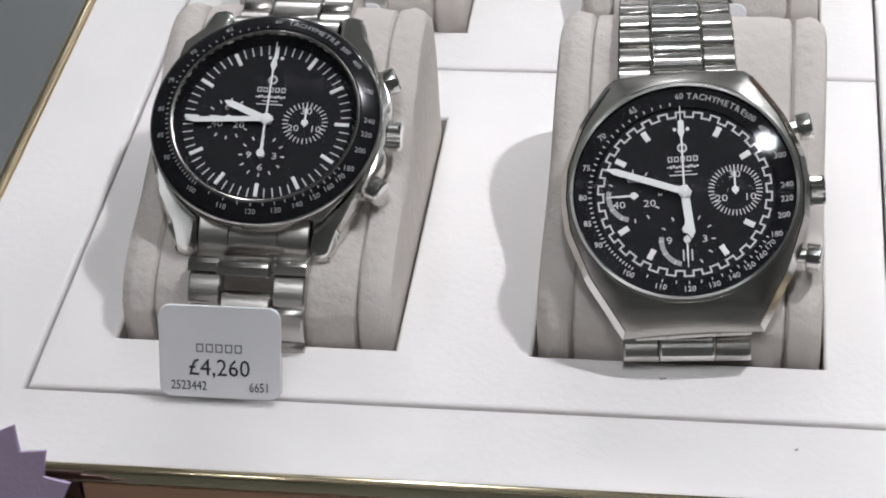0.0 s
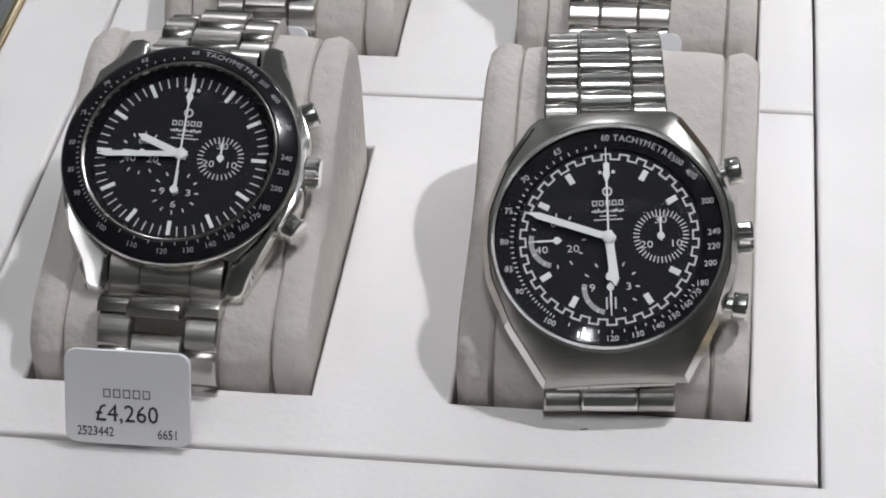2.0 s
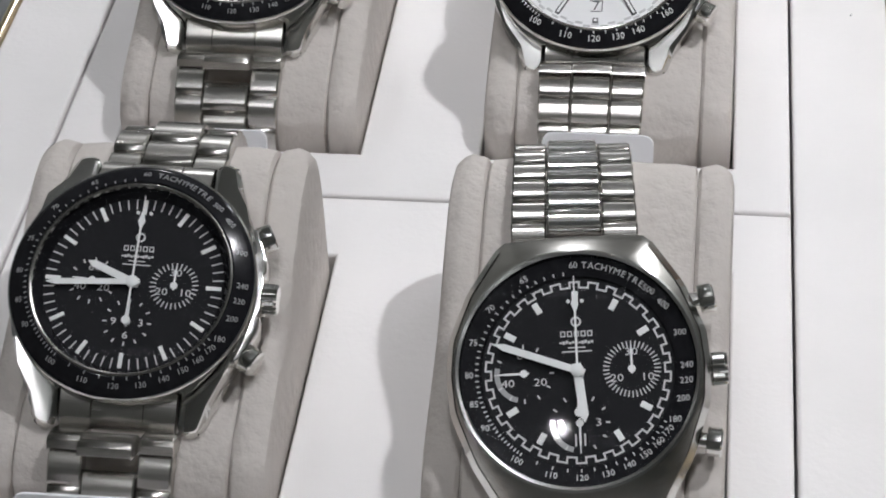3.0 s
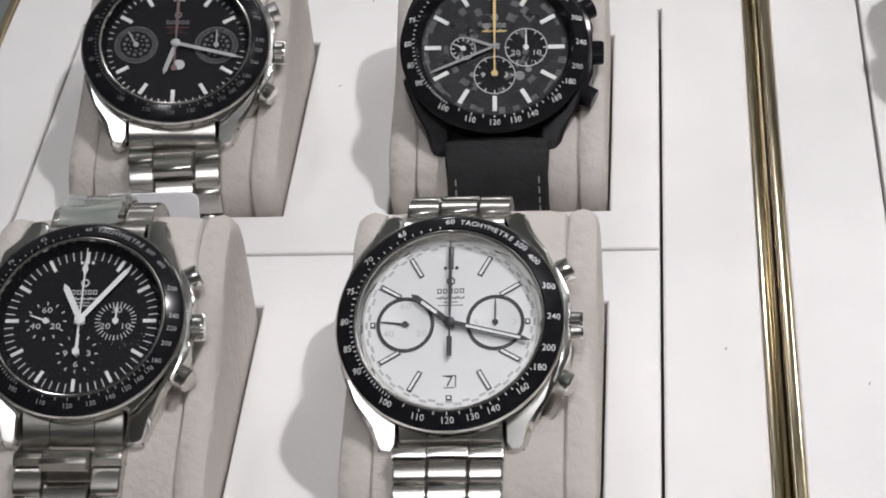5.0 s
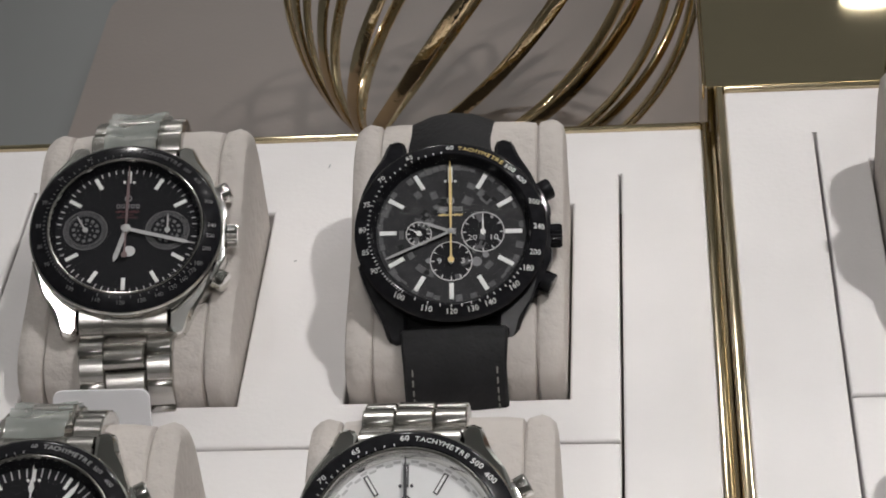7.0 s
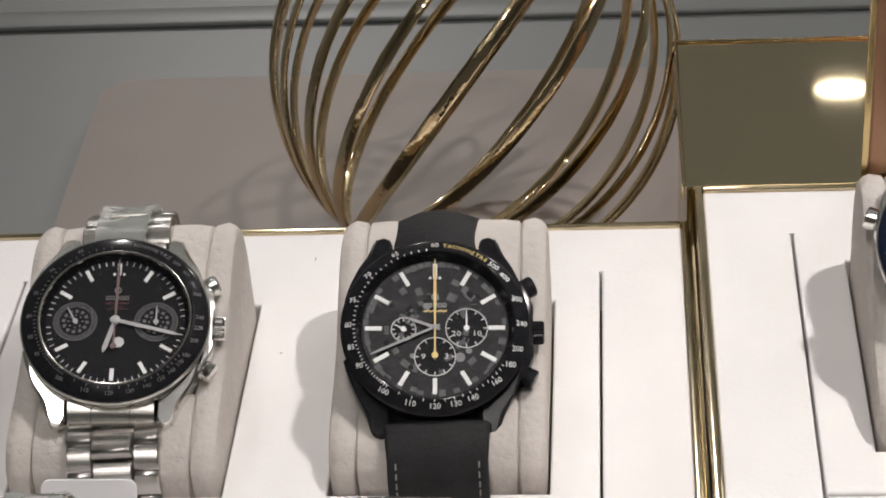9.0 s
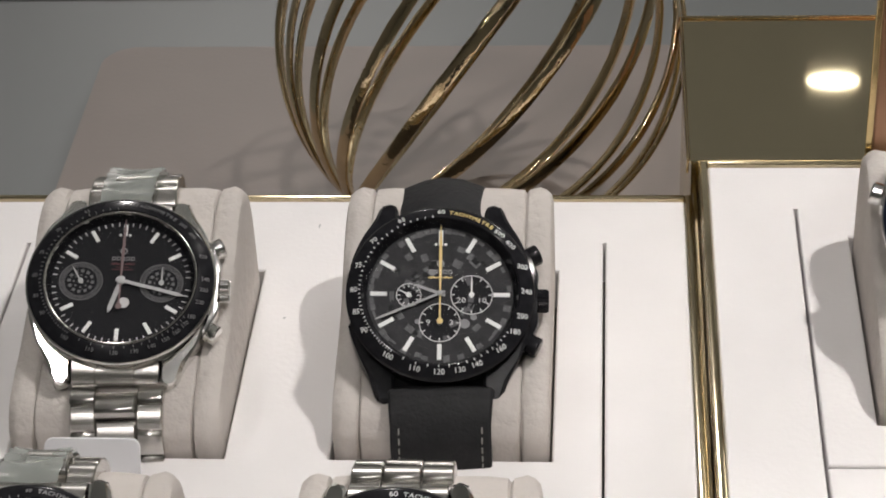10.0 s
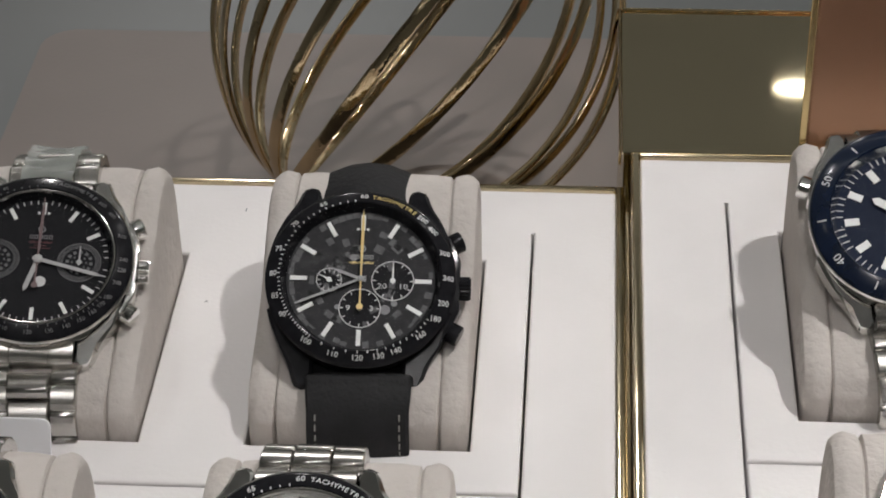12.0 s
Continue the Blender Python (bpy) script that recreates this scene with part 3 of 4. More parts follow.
            part("inlay", bar(-mw / 2 + 0.26, mw / 2 - 0.26, m0 + 0.26, m1 - 0.26, 0.3, 0.36), LUME, mk)
        else:
            p("hour_marker", bar(-mw / 2, mw / 2, m0, m1, 0.02, 0.30, 0.06), pale, m=turn(30 * i))
    for x in (-1.1, 1.1):
        p("marker_dot", lathe([(0, 0.3 * MM), (0.3 * MM, 0.25 * MM), (0.34 * MM, 0.02 * MM)], 10), pale if not s.get("hollow") else DARK_INK, m=Matrix.Translation((x * MM, (m0 + 0.3) * MM, 0)))
    # maker's mark and lines of small print, as plain shapes
    print_mat = DARK_INK if s.get("hollow") else s.get("print_ink", SILVER_INK)
    y = s.get("print_y", 6.2)
    p("emblem", lathe([(0.55 * MM, 0.02 * MM), (0.55 * MM, 0.10 * MM), (0.85 * MM, 0.10 * MM), (0.85 * MM, 0.02 * MM)], 20), print_mat, m=Matrix.Translation((0, (y + 2.0) * MM, 0)))
    mark = bmesh.new()
    hollow_marks(mark, -2.55, y, 1.08, 0.80, 0.95, 0.17)
    p("maker_mark", mark, print_mat)
    lines = bmesh.new()
    for i in range(11):
        slab(lines, -2.75 + 0.5 * i, -2.33 + 0.5 * i, y - 1.55 - 0.14 * (i % 2), y - 1.30 + 0.12 * (i % 3), 0.02, 0.05, Matrix())
    if not s.get("dark"):
        slab(lines, -1.4, 1.4, y - 2.35, y - 2.15, 0.02, 0.05, Matrix())
        slab(lines, -2.4, 2.4, y - 3.00, y - 2.80, 0.02, 0.05, Matrix())
    p("small_print", lines, s.get("line_ink", print_mat if s.get("hollow") else GREY_INK if s.get("faint") else print_mat))

    # small dials
    for cx, cy, r, a, kind, words in s["subs"]:
        c = Matrix.Translation((cx * MM, cy * MM, 0))
        sub = p("small_dial", lathe([(0, 0.02 * MM), ((r - 0.1) * MM, 0.02 * MM), (r * MM, 0.05 * MM), ((r + 0.12) * MM, 0.02 * MM)], 40), s.get("sub_mat", dial_mat), m=c, smooth=True)
        mk = bmesh.new()
        count = {"fine": 30, "coarse": 12, "ring": 12, "dense": 40, "busy": 60}[kind]
        for i in range(count):
            slab(mk, -0.10 if count > 12 else -0.12, 0.10 if count > 12 else 0.12, r - (1.15 if count > 12 else 0.8), r - 0.1, 0.05, 0.09, turn(360 / count * i))
        if kind == "busy":
            for i in range(12):
                slab(mk, -0.38, 0.38, r - 2.5, r - 1.75, 0.05, 0.09, turn(30 * i + 4))
            for i in range(8):
                slab(mk, -0.22, 0.22, r - 3.4, r - 3.0, 0.05, 0.09, turn(45 * i))
        for ang, w in words:
            add_text(mk, w, 1.75 * MM, turn(ang) @ Matrix.Translation((0, (r - 1.9) * MM, 0.07 * MM)) @ turn(-ang) @ Matrix.Diagonal((1.25, 1, 1, 1)))
        part("small_scale", mk, s.get("sub_ink", ink), sub)
        if kind == "ring":
            part("small_ring", lathe([((r - 0.75) * MM, 0.03 * MM), ((r - 0.7) * MM, 0.16 * MM), ((r - 0.05) * MM, 0.16 * MM), (r * MM, 0.03 * MM)], 48), DARK_INK, sub, "dark ring", smooth=True)
        if s.get("sub_edge"):
            part("small_ring", lathe([((r - 0.02) * MM, 0.03 * MM), ((r - 0.02) * MM, 0.14 * MM), ((r + 0.16) * MM, 0.14 * MM), ((r + 0.18) * MM, 0.03 * MM)], 48), s.get("edge_ink", SILVER_INK), sub, "thin pale ring", smooth=True)
        for a0, a1 in s.get("arcs", {}).get((cx, cy), ()):
            part("arc", arc_band(r - 1.0, r - 0.15, a0, a1, 0.055), MID_INK, sub, "grey arc")
        hm = s.get("hand_mat", LUME)
        hb = hand(r - 0.7, 0.8, 0.34, 1.2, 0.25, 0.12)
        part("small_hand", hb, s.get("sub_hand", hm), sub, m=turn(a))
        part("small_hub", lathe([(0.62 * MM, 0.22 * MM), (0.62 * MM, 0.46 * MM), (0, 0.5 * MM)], 14), s.get("sub_hand", hm), sub)
    if s.get("moon"):
        p("moon_window", lathe([(0, 0.08 * MM), (1.25 * MM, 0.08 * MM), (1.35 * MM, 0.02 * MM)], 24), SILVER_INK, "pale round moon disc", m=Matrix.Translation((0.9 * MM, -5.3 * MM, 0)))
    if s.get("date"):
        words, y = s["date"]
        d = p("date_window", bar(-1.25, 1.25, y - 1.0, y + 1.0, 0.02, 0.08), dial_mat)
        bm = bmesh.new()
        add_text(bm, words, 2.9 * MM, Matrix.Translation((0, y * MM, 0.12 * MM)))
        if s.get("hollow"):
            lines = bmesh.new()
            for u0, u1, v0, v1 in ((-1.3, 1.3, 1.05, 1.25), (-1.0, 1.0, -1.25, -1.1), (1.1, 1.3, -1.1, 1.05)):
                slab(lines, u0, u1, y + v0, y + v1, 0.02, 0.10, Matrix())
            part("date_frame", lines, DARK_INK, d, "dark window edge")
        part("date_number", bm, ink if not s.get("hollow") else DARK_INK, d)

    # hands
    hm = s.get("hand_mat", LUME)
    hw = s.get("hand_w", 1.0)
    p("hour_hand", hand(s.get("hour_len", 8.6), 1.2, hw * 1.25, 1.1, 0.62), hm, m=turn(s["hour"]), smooth=False)
    p("minute_hand", hand(s.get("minute_len", R - 0.6), 1.2, hw, 1.6, 0.86), hm, m=turn(s["minute"]))
    if s.get("hollow"):
        p("hand_inlay", bar(-0.25, 0.25, 3.2, R - 2.5, 1.03, 1.07), LUME, m=turn(s["minute"]))
        p("hand_inlay", bar(-0.3, 0.3, 3.2, 7.0, 0.79, 0.83), LUME, m=turn(s["hour"]))
    p("chronograph_hand" if not s.get("diver") else "seconds_hand", chrono_hand(R + 0.2, 6.8, 1.12, diamond=s.get("diamond", True), plain_tail=s.get("plain_tail", False)), s.get("chrono_mat", hm), m=turn(s.get("chrono", 0)))
    p("hand_hub", lathe([(s.get("hub", 1.05) * MM, 0.6 * MM), (s.get("hub", 1.05) * MM, 1.2 * MM), (s.get("hub", 1.05) * 0.67 * MM, 1.38 * MM), (0, 1.4 * MM)], 20), s.get("hub_mat", hm), smooth=True)
    # crystal
    g = inner + 0.05
    z0 = 2.55 if s["shape"] == "round" else 1.7
    ob = p("crystal", lathe([(g * MM, z0 * MM), ((g - 0.5) * MM, (z0 + 0.45) * MM), (g * 0.8 * MM, (z0 + 0.62) * MM), (g * 0.5 * MM, (z0 + 0.8) * MM), (g * 0.25 * MM, (z0 + 0.88) * MM), (0, (z0 + 0.9) * MM)], 64), CRYSTAL, "clear domed crystal", smooth=True)
    ob.visible_shadow = False

    # crown and pushers
    side = Matrix.Rotation(radians(90), 4, "Y")
    zc = -3.2
    cr = bmesh.new()
    prof = [(0, 0), (2.5, 0), (2.7, 0.4), (2.7, 2.2), (2.4, 2.7), (0, 2.8)]
    n = 36
    rings = []
    for r, z in prof:
        rings.append([cr.verts.new(((r - (0.28 if i % 2 and r > 2 else 0)) * MM * math.cos(2 * math.pi * i / n), (r - (0.28 if i % 2 and r > 2 else 0)) * MM * math.sin(2 * math.pi * i / n), z * MM)) for i in range(n)] if r else [cr.verts.new((0, 0, z * MM))])
    for a, b in zip(rings, rings[1:]):
        for i in range(n):
            j = (i + 1) % n
            some = list(dict.fromkeys((a[i % len(a)], a[j % len(a)], b[j % len(b)], b[i % len(b)])))
            if len(some) > 2:
                cr.faces.new(some)
    edge_x = B + 0.6 if s["shape"] == "round" else 21.0
    p("crown", cr, metal, "fluted crown", m=Matrix.Translation((edge_x * MM, s.get("crown_y", 0) * MM, zc * MM)) @ side)
    if not s.get("diver"):
        for sy in (1, -1):
            a = radians(27.5 if s["shape"] == "round" else 32) * sy
            d = (B - 0.4) if s["shape"] == "round" else 21.2
            base = Matrix.Translation((d * math.cos(a) * MM, d * math.sin(a) * MM, zc * MM)) @ Matrix.Rotation(a * (1.0 if s["shape"] == "round" else 0.3), 4, "Z") @ side
            p("pusher", lathe([(r * MM, z * MM) for r, z in ((1.35, -1.0), (1.35, 1.7), (2.25, 1.8), (2.4, 2.1), (2.4, 4.0), (2.15, 4.3), (0, 4.4))], 24), metal, m=base, smooth=True)
    else:
        a = radians(152)
        p("helium_valve", lathe([(r * MM, z * MM) for r, z in ((1.9, -1.0), (1.9, 0.8), (2.6, 0.9), (2.6, 3.0), (2.3, 3.4), (0, 3.5))], 24), STEEL, m=Matrix.Translation((B * math.cos(a) * MM, B * math.sin(a) * MM, zc * MM)) @ Matrix.Rotation(a, 4, "Z") @ side, smooth=True)


def offset_line(gap):
    """The cushion's upper line, drawn outwards by gap, as a list of (y, z)."""
    out = []
    for i, q in enumerate(LINE):
        a, b = LINE[max(i - 1, 0)], LINE[min(i + 1, len(LINE) - 1)]
        d = (b - a).normalized()
        out.append(Vector((q.x - d.y * gap, q.y + d.x * gap)))
    return out


def band_path(y, z, tilt, front, gap, reach=0.0225, sink=-0.0068):
    """Where a bracelet runs, from the lugs along the cushion into its hole."""
    c, s = math.cos(tilt), math.sin(tilt)
    sign = -1 if front else 1
    pts = [Vector((y + c * sign * r - s * sink, z + s * sign * r + c * sink)) for r in (reach - 0.005, reach)]
    line = offset_line(gap)
    if front:
        rest = [q for q in reversed(line) if q.x < pts[-1].x - 0.003 and q.y > -0.010 and q.x < 0.06]
    else:
        rest = [q for q in line if q.x > pts[-1].x + 0.003 and q.y > -0.006]
    start = pts[-1]
    fixed = [pts[0], start]
    return fixed + rest


def along(path, step, first):
    """Places at even steps along a path: (point, direction)."""
    out, left = [], first
    for a, b in zip(path, path[1:]):
        d = (b - a).length
        while left <= d:
            out.append((a + (b - a) * (left / d), (b - a).normalized()))
            left += step
        left -= d
    return out


def link_shape(w, half):
    """One link: gently arched along its length, with narrow chamfers at its sides."""
    bm = bmesh.new()
    arch = [(-1.0, -0.0026), (-1.0, -0.0011), (-0.88, -0.0006), (-0.70, -0.00022), (-0.3, 0.0), (0.3, 0.0), (0.70, -0.00022), (0.88, -0.0006), (1.0, -0.0011), (1.0, -0.0026)]
    rows = [[bm.verts.new((x, fy * half, z - d)) for fy, z in arch] for x, d in ((-w / 2, 0.0003), (-w / 2 + 0.0003, 0), (w / 2 - 0.0003, 0), (w / 2, 0.0003))]
    for a, b in zip(rows, rows[1:]):
        for i in range(len(a)):
            j = (i + 1) % len(a)
            bm.faces.new((a[i], a[j], b[j], b[i]))
    bm.faces.new(rows[0])
    bm.faces.new(rows[-1][::-1])
    return bm


def bracelet(t, x, y, z, tilt, yaw, style, H):
    """Links of a steel bracelet before and behind the head."""
    pitch = style["pitch"]
    meshes = {}
    for name, w, mat in (("wide", style["side"], style["side_mat"]), ("mid", style["mid"], style["mid_mat"])):
        meshes[name] = mesh_of("bracelet_link", link_shape(w, pitch * 0.468), mat, True)
    for front in (True, False):
        sy = -1 if front else 1
        end = bmesh.new()
        rows = []
        for yy, zz in ((16.0, -2.2), (19.0, -2.6), (21.5, -3.3), (23.2, -4.3), (24.0, -5.6), (23.6, -7.6), (16.0, -7.6)):
            rows.append([end.verts.new((fx * 9.75 * MM, sy * yy * MM, (zz - dip) * MM)) for fx, dip in ((-1, 0), (-0.47, 0), (-0.46, 0.5), (-0.44, 0.5), (-0.43, 0), (0.43, 0), (0.44, 0.5), (0.46, 0.5), (0.47, 0), (1, 0))])
        for a, b in zip(rows, rows[1:]):
            for i in range(9):
                end.faces.new((a[i], a[i + 1], b[i + 1], b[i]))
        part("end_link", end, style["side_mat"], t, m=H, smooth=True)
        path = smooth_line(band_path(y, z, tilt, front, 0.0028, sink=-0.0062), 4)
        places = along(path, pitch, 0.0062 + pitch * 0.42)
        for k, (q, d) in enumerate(places):
            if q.y < -0.008 or (front and style.get("short") and k):
                continue
            ang = math.atan2(d.y, d.x) if not front else math.atan2(-d.y, -d.x)
            shrink = max(0.86, 1 - 0.012 * k)
            m = Matrix.Translation((x, y, 0)) @ Matrix.Rotation(yaw, 4, "Z") @ Matrix.Translation((0, q.x - y, q.y)) @ Matrix.Rotation(ang, 4, "X")
            half = (style["mid"] / 2 + style["side"] / 2 + 0.0002) * shrink
            shift = 0.0 if front and style.get("short") else pitch * style["stagger"] * (-1 if front else 1)
            part("bracelet_link", meshes["mid"], None, t, m=m @ Matrix.Translation((0, shift, 0.0002)) @ Matrix.Diagonal((shrink, 1, 1, 1)))
            for s in (-1, 1):
                part("bracelet_link", meshes["wide"], None, t, m=m @ Matrix.Translation((s * half, 0, 0)) @ Matrix.Diagonal((shrink, 1, 1, 1)))


def strap(t, x, y, z, tilt, yaw):
    """A black leather strap with stitched edges."""
    for front in (True, False):
        path = [q for q in band_path(y, z, tilt, front, 0.0032 if front else 0.0014, 0.0205, -0.0048 if front else -0.0046) if q.y > -0.0095]
        path = smooth_line(path, 3)
        bm = bmesh.new()
        rows = []
        base = Matrix.Translation((x, y, 0)) @ Matrix.Rotation(yaw, 4, "Z")
        for i, q in enumerate(path):
            d = (path[min(i + 1, len(path) - 1)] - path[max(i - 1, 0)]).normalized()
            nrm = Vector((-d.y, d.x)) * (1 if not front else -1)
            w = 0.0120 - 0.0008 * min(1.0, i / 20)
            row = []
            for fx, h in ((-1, -0.0026), (-1, -0.0006), (-0.95, -0.0001), (-0.8, 0.0), (-0.4, 0.0004), (0, 0.0005), (0.4, 0.0004), (0.8, 0.0), (0.95, -0.0001), (1, -0.0006), (1, -0.0026)):
                v = q + nrm * (h + 0.0004 - (0.0 if front else 0.0026 * fx * fx))
                row.append(bm.verts.new(base @ Vector((fx * w, v.x - y, v.y))))
            rows.append(row)
        for a, b in zip(rows, rows[1:]):
            for i in range(len(a)):
                j = (i + 1) % len(a)
                bm.faces.new((a[i], a[j], b[j], b[i]))
        bm.faces.new(rows[0])
        bm.faces.new(rows[-1][::-1])
        part("strap", bm, STRAP, t, "black stitched leather strap", smooth=True)
        if front:
            for s in (-1, 1):
                bm = bmesh.new()
                for q, d in along(path, 0.0022, 0.0185):
                    nrm = Vector((d.y, -d.x))
                    v = q + nrm * 0.0005
                    m = base @ Matrix.Translation((s * 0.0092, v.x - y, v.y)) @ Matrix.Rotation(math.atan2(-d.y, -d.x), 4, "X")
                    slab(bm, -0.16, 0.16, -0.7, 0.7, -0.2, 0.12, m)
                part("stitching", bm, THREAD, t, "grey stitches")


THREE = {"pitch": 0.0068, "mid": 0.0090, "side": 0.0058, "side_mat": SATIN, "mid_mat": SATIN, "stagger": 0.5}
POLISHED = {"pitch": 0.0057, "mid": 0.0076, "side": 0.0064, "side_mat": SATIN, "mid_mat": SATIN, "stagger": 0.0}
FINE = {"pitch": 0.0045, "mid": 0.0092, "side": 0.0060, "short": True, "side_mat": SATIN, "mid_mat": STEEL, "stagger": 0.5}
S30 = [(0, "30"), (120, "10"), (240, "20")]
S60 = [(0, "60"), (120, "20"), (240, "40")]
S12 = [(90, "3"), (180, "6"), (270, "9")]
MOON = {"shape": "round", "dial_r": 15.1, "bezel_r": 20.7, "rim": 1.9, "rehaut": BLACK, "bezel_ink": MID_INK, "dial_mat": DIAL, "track": "ticks", "marker_size": (12.3, 14.9, 0.70), "tick": 1.8,
        "subs": [(6.9, 0, 4.2, 0, "fine", S30), (0, -6.9, 4.2, 0, "coarse", S12), (-6.9, 0, 4.2, 275, "coarse", S60)]}


def watch(label, at, y, z, dx, tilt, yaw, spin, spec, band, height=TRAY, film=False):
    cx, cy = at
    t = thing("wristwatch", label, "wristwatch", pose(cx, cy, height), "wristwatches on cushions")
    H = pose(dx, y, z, tilt, 0, yaw) @ Matrix.Rotation(radians(spin), 4, "Z")
    head(t, H, spec)
    net = radians(yaw + spin)
    if band == "strap":
        strap(t, dx, y, z, radians(tilt), net)
    else:
        bracelet(t, dx, y, z, radians(tilt), net, band, H)
    if film:
        # a strip of clear packing film left on the upper links
        path = smooth_line(band_path(y, z, radians(tilt), False, 0.0034, sink=-0.0045)[1:], 2)
        bm = bmesh.new()
        rows = []
        for i, q in enumerate(path):
            if q.y < 0.012:
                break
            wob = 0.0006 * math.sin(i * 1.7)
            rows.append([bm.verts.new((dx + fx * 0.0062 - 0.0022, q.x, q.y + 0.0008 + wob * fx + 0.0005 * abs(fx))) for fx in (-1, -0.3, 0.4, 1)])
        for a, b in zip(rows, rows[1:]):
            for i in range(3):
                bm.faces.new((a[i], a[i + 1], b[i + 1], b[i]))
        bmesh.ops.solidify(bm, geom=list(bm.faces), thickness=0.0001)
        part("packing_film", bm, FILM, t, "clear plastic film on the links", smooth=True)
    return t


W1 = watch("steel chronograph with a black dial and black bezel", CUSHION_AT[0, 0], 0.0275, 0.0284, -0.1106 + 0.1102, 29, 2, -3,
           {**MOON, "hour": 292, "minute": 266}, THREE)
W2 = watch("wide steel cushion-cased chronograph with a black dial", CUSHION_AT[1, 0], 0.0158, 0.0243, -0.0361 + 0.0364, 35, -3, 8,
           {"shape": "barrel", "dial_r": 15.3, "bezel_r": 20.5, "dial_mat": DIAL, "track": "checks", "track_ink": SILVER_INK, "arcs": {(-8.6, 0): ((195, 285),), (0, -8.4): ((195, 280),)}, "marker_size": (11.3, 13.2, 1.0), "hour_len": 8.4, "hour": 174, "minute": 290.5, "minute_len": 14.0, "hand_w": 1.15,
            "subs": [(8.6, 0, 4.7, 0, "dense", S30), (0, -8.4, 4.9, 180, "coarse", [(90, "3"), (270, "9")]), (-8.6, 0, 4.9, 270, "coarse", S60)], "date": ("11", -11.2), "skip": (90, 180, 270)}, FINE)
W3 = watch("steel chronograph with a black dial, hands at eleven o'clock", CUSHION_AT[0, 1], 0.0328, 0.0288, -0.1119 + 0.1102, 25, 2, -2,
           {**MOON, "hour": 333, "minute": 38.6, "subs": [(6.9, 0, 4.2, 0, "fine", S30), (0, -6.9, 4.2, 0, "coarse", S12), (-6.9, 0, 4.2, 290, "coarse", S60)]}, THREE, film=True)
W4 = watch("steel chronograph with a white dial and black bezel", CUSHION_AT[1, 1], 0.0305, 0.0290, -0.0397 + 0.0364, 30, -3, 3,
           {"shape": "round", "dial_r": 16.4, "bezel_r": 21.8, "rim": 1.75, "line_ink": GREY_INK, "dial_mat": DIAL_WHITE, "dial_label": "white dial", "track": "pale_checks", "track_ink": material("pale_grey_ink", (0.5, 0.5, 0.5), 0.4), "hollow": True, "rehaut": STEEL, "plain_tail": True, "diamond": False, "marker_size": (11.0, 15.4, 1.0),
            "ink": DARK_INK, "sub_ink": SILVER_INK, "hand_mat": DARK_INK, "hub_mat": DARK_INK, "hour": 308, "minute": 104.5, "hour_len": 9.5, "print_y": 6.6,
            "subs": [(8.6, 0, 5.6, 0, "ring", [(90, "3"), (270, "9")]), (-8.6, 0, 5.6, 277, "ring", S60)], "date": ("7", -11.6), "skip": (90, 180, 270), "word_ink": LUME, "bezel_ink": LUME, "numerals": 1.8}, POLISHED)
W5 = watch("steel moonphase chronograph with a black dial", CUSHION_AT[0, 2], 0.0284, 0.0280, -0.1102 + 0.1102, 25, 14, -11,
           {"shape": "round", "dial_r": 15.8, "bezel_r": 21.5, "dial_mat": DIAL, "track": "ticks", "tick": 1.0, "marker_size": (12.1, 15.2, 0.9), "hour": 196, "minute": 104, "bezel_ink": SUB_INK, "rehaut": BLACK, "faint": True, "print_ink": GREY_INK, "line_ink": RED_INK, "hand_mat": DULL_HAND, "hand_w": 0.85, "rim": 1.6,
            "chrono_mat": material("faded_red_lacquer", (0.20, 0.14, 0.14), 0.35), "diamond": False, "moon": True, "skip": (90, 270),
            "subs": [(9.2, 0, 4.8, 0, "busy", []), (-9.2, 0, 4.8, 330, "busy", [])], "sub_ink": SUB_INK, "sub_edge": True, "edge_ink": SUB_INK}, THREE, film=True)
W6 = watch("black ceramic skeleton chronograph on a black leather strap", CUSHION_AT[1, 2], 0.0253, 0.0271, -0.0368 + 0.0364, 31, 7, -5,
           {"shape": "round", "dark": True, "dial_r": 16.4, "bezel_r": 21.3, "dial_mat": DIAL_DARK, "rehaut": BLACK, "track": "camouflage", "track_ink": CAMO, "marker_size": (12.0, 15.75, 1.0), "hour": 290, "minute": 246, "bezel_ink": LUME, "numerals": 1.8, "word_ink": YELLOW,
            "chrono_mat": YELLOW, "diamond": False, "line_ink": YELLOW, "print_ink": MID_INK, "hand_mat": MID_INK, "hub": 0.7, "hour_len": 6.5, "hand_w": 0.55, "print_y": 5.6,
            "subs": [(7.1, 0, 4.6, 0, "coarse", [(120, "10"), (240, "20")]), (0, -6.8, 4.5, 0, "coarse", [(90, "3"), (270, "9")]), (-7.1, -0.2, 2.7, 300, "coarse", [])], "sub_hand": LUME, "sub_edge": True, "sub_mat": DIAL}, "strap")
W7 = watch("steel diving watch with a blue dial and blue bezel", CUSHION_AT[2, 2], 0.0320, 0.0320, -0.0015, 30, -4, 10,
           {"shape": "round", "diver": True, "dial_r": 15.6, "bezel_r": 21.6, "dial_mat": DIAL_BLUE, "dial_label": "dark blue dial", "bezel_mat": BLUE, "bezel_label": "blue diving bezel", "track": "ticks", "tick": 1.6, "marker_size": (10.6, 13.8, 1.7), "hour": 305, "minute": 55,
            "subs": [], "diamond": False, "hand_w": 1.5}, THREE, TRAY + 0.008)
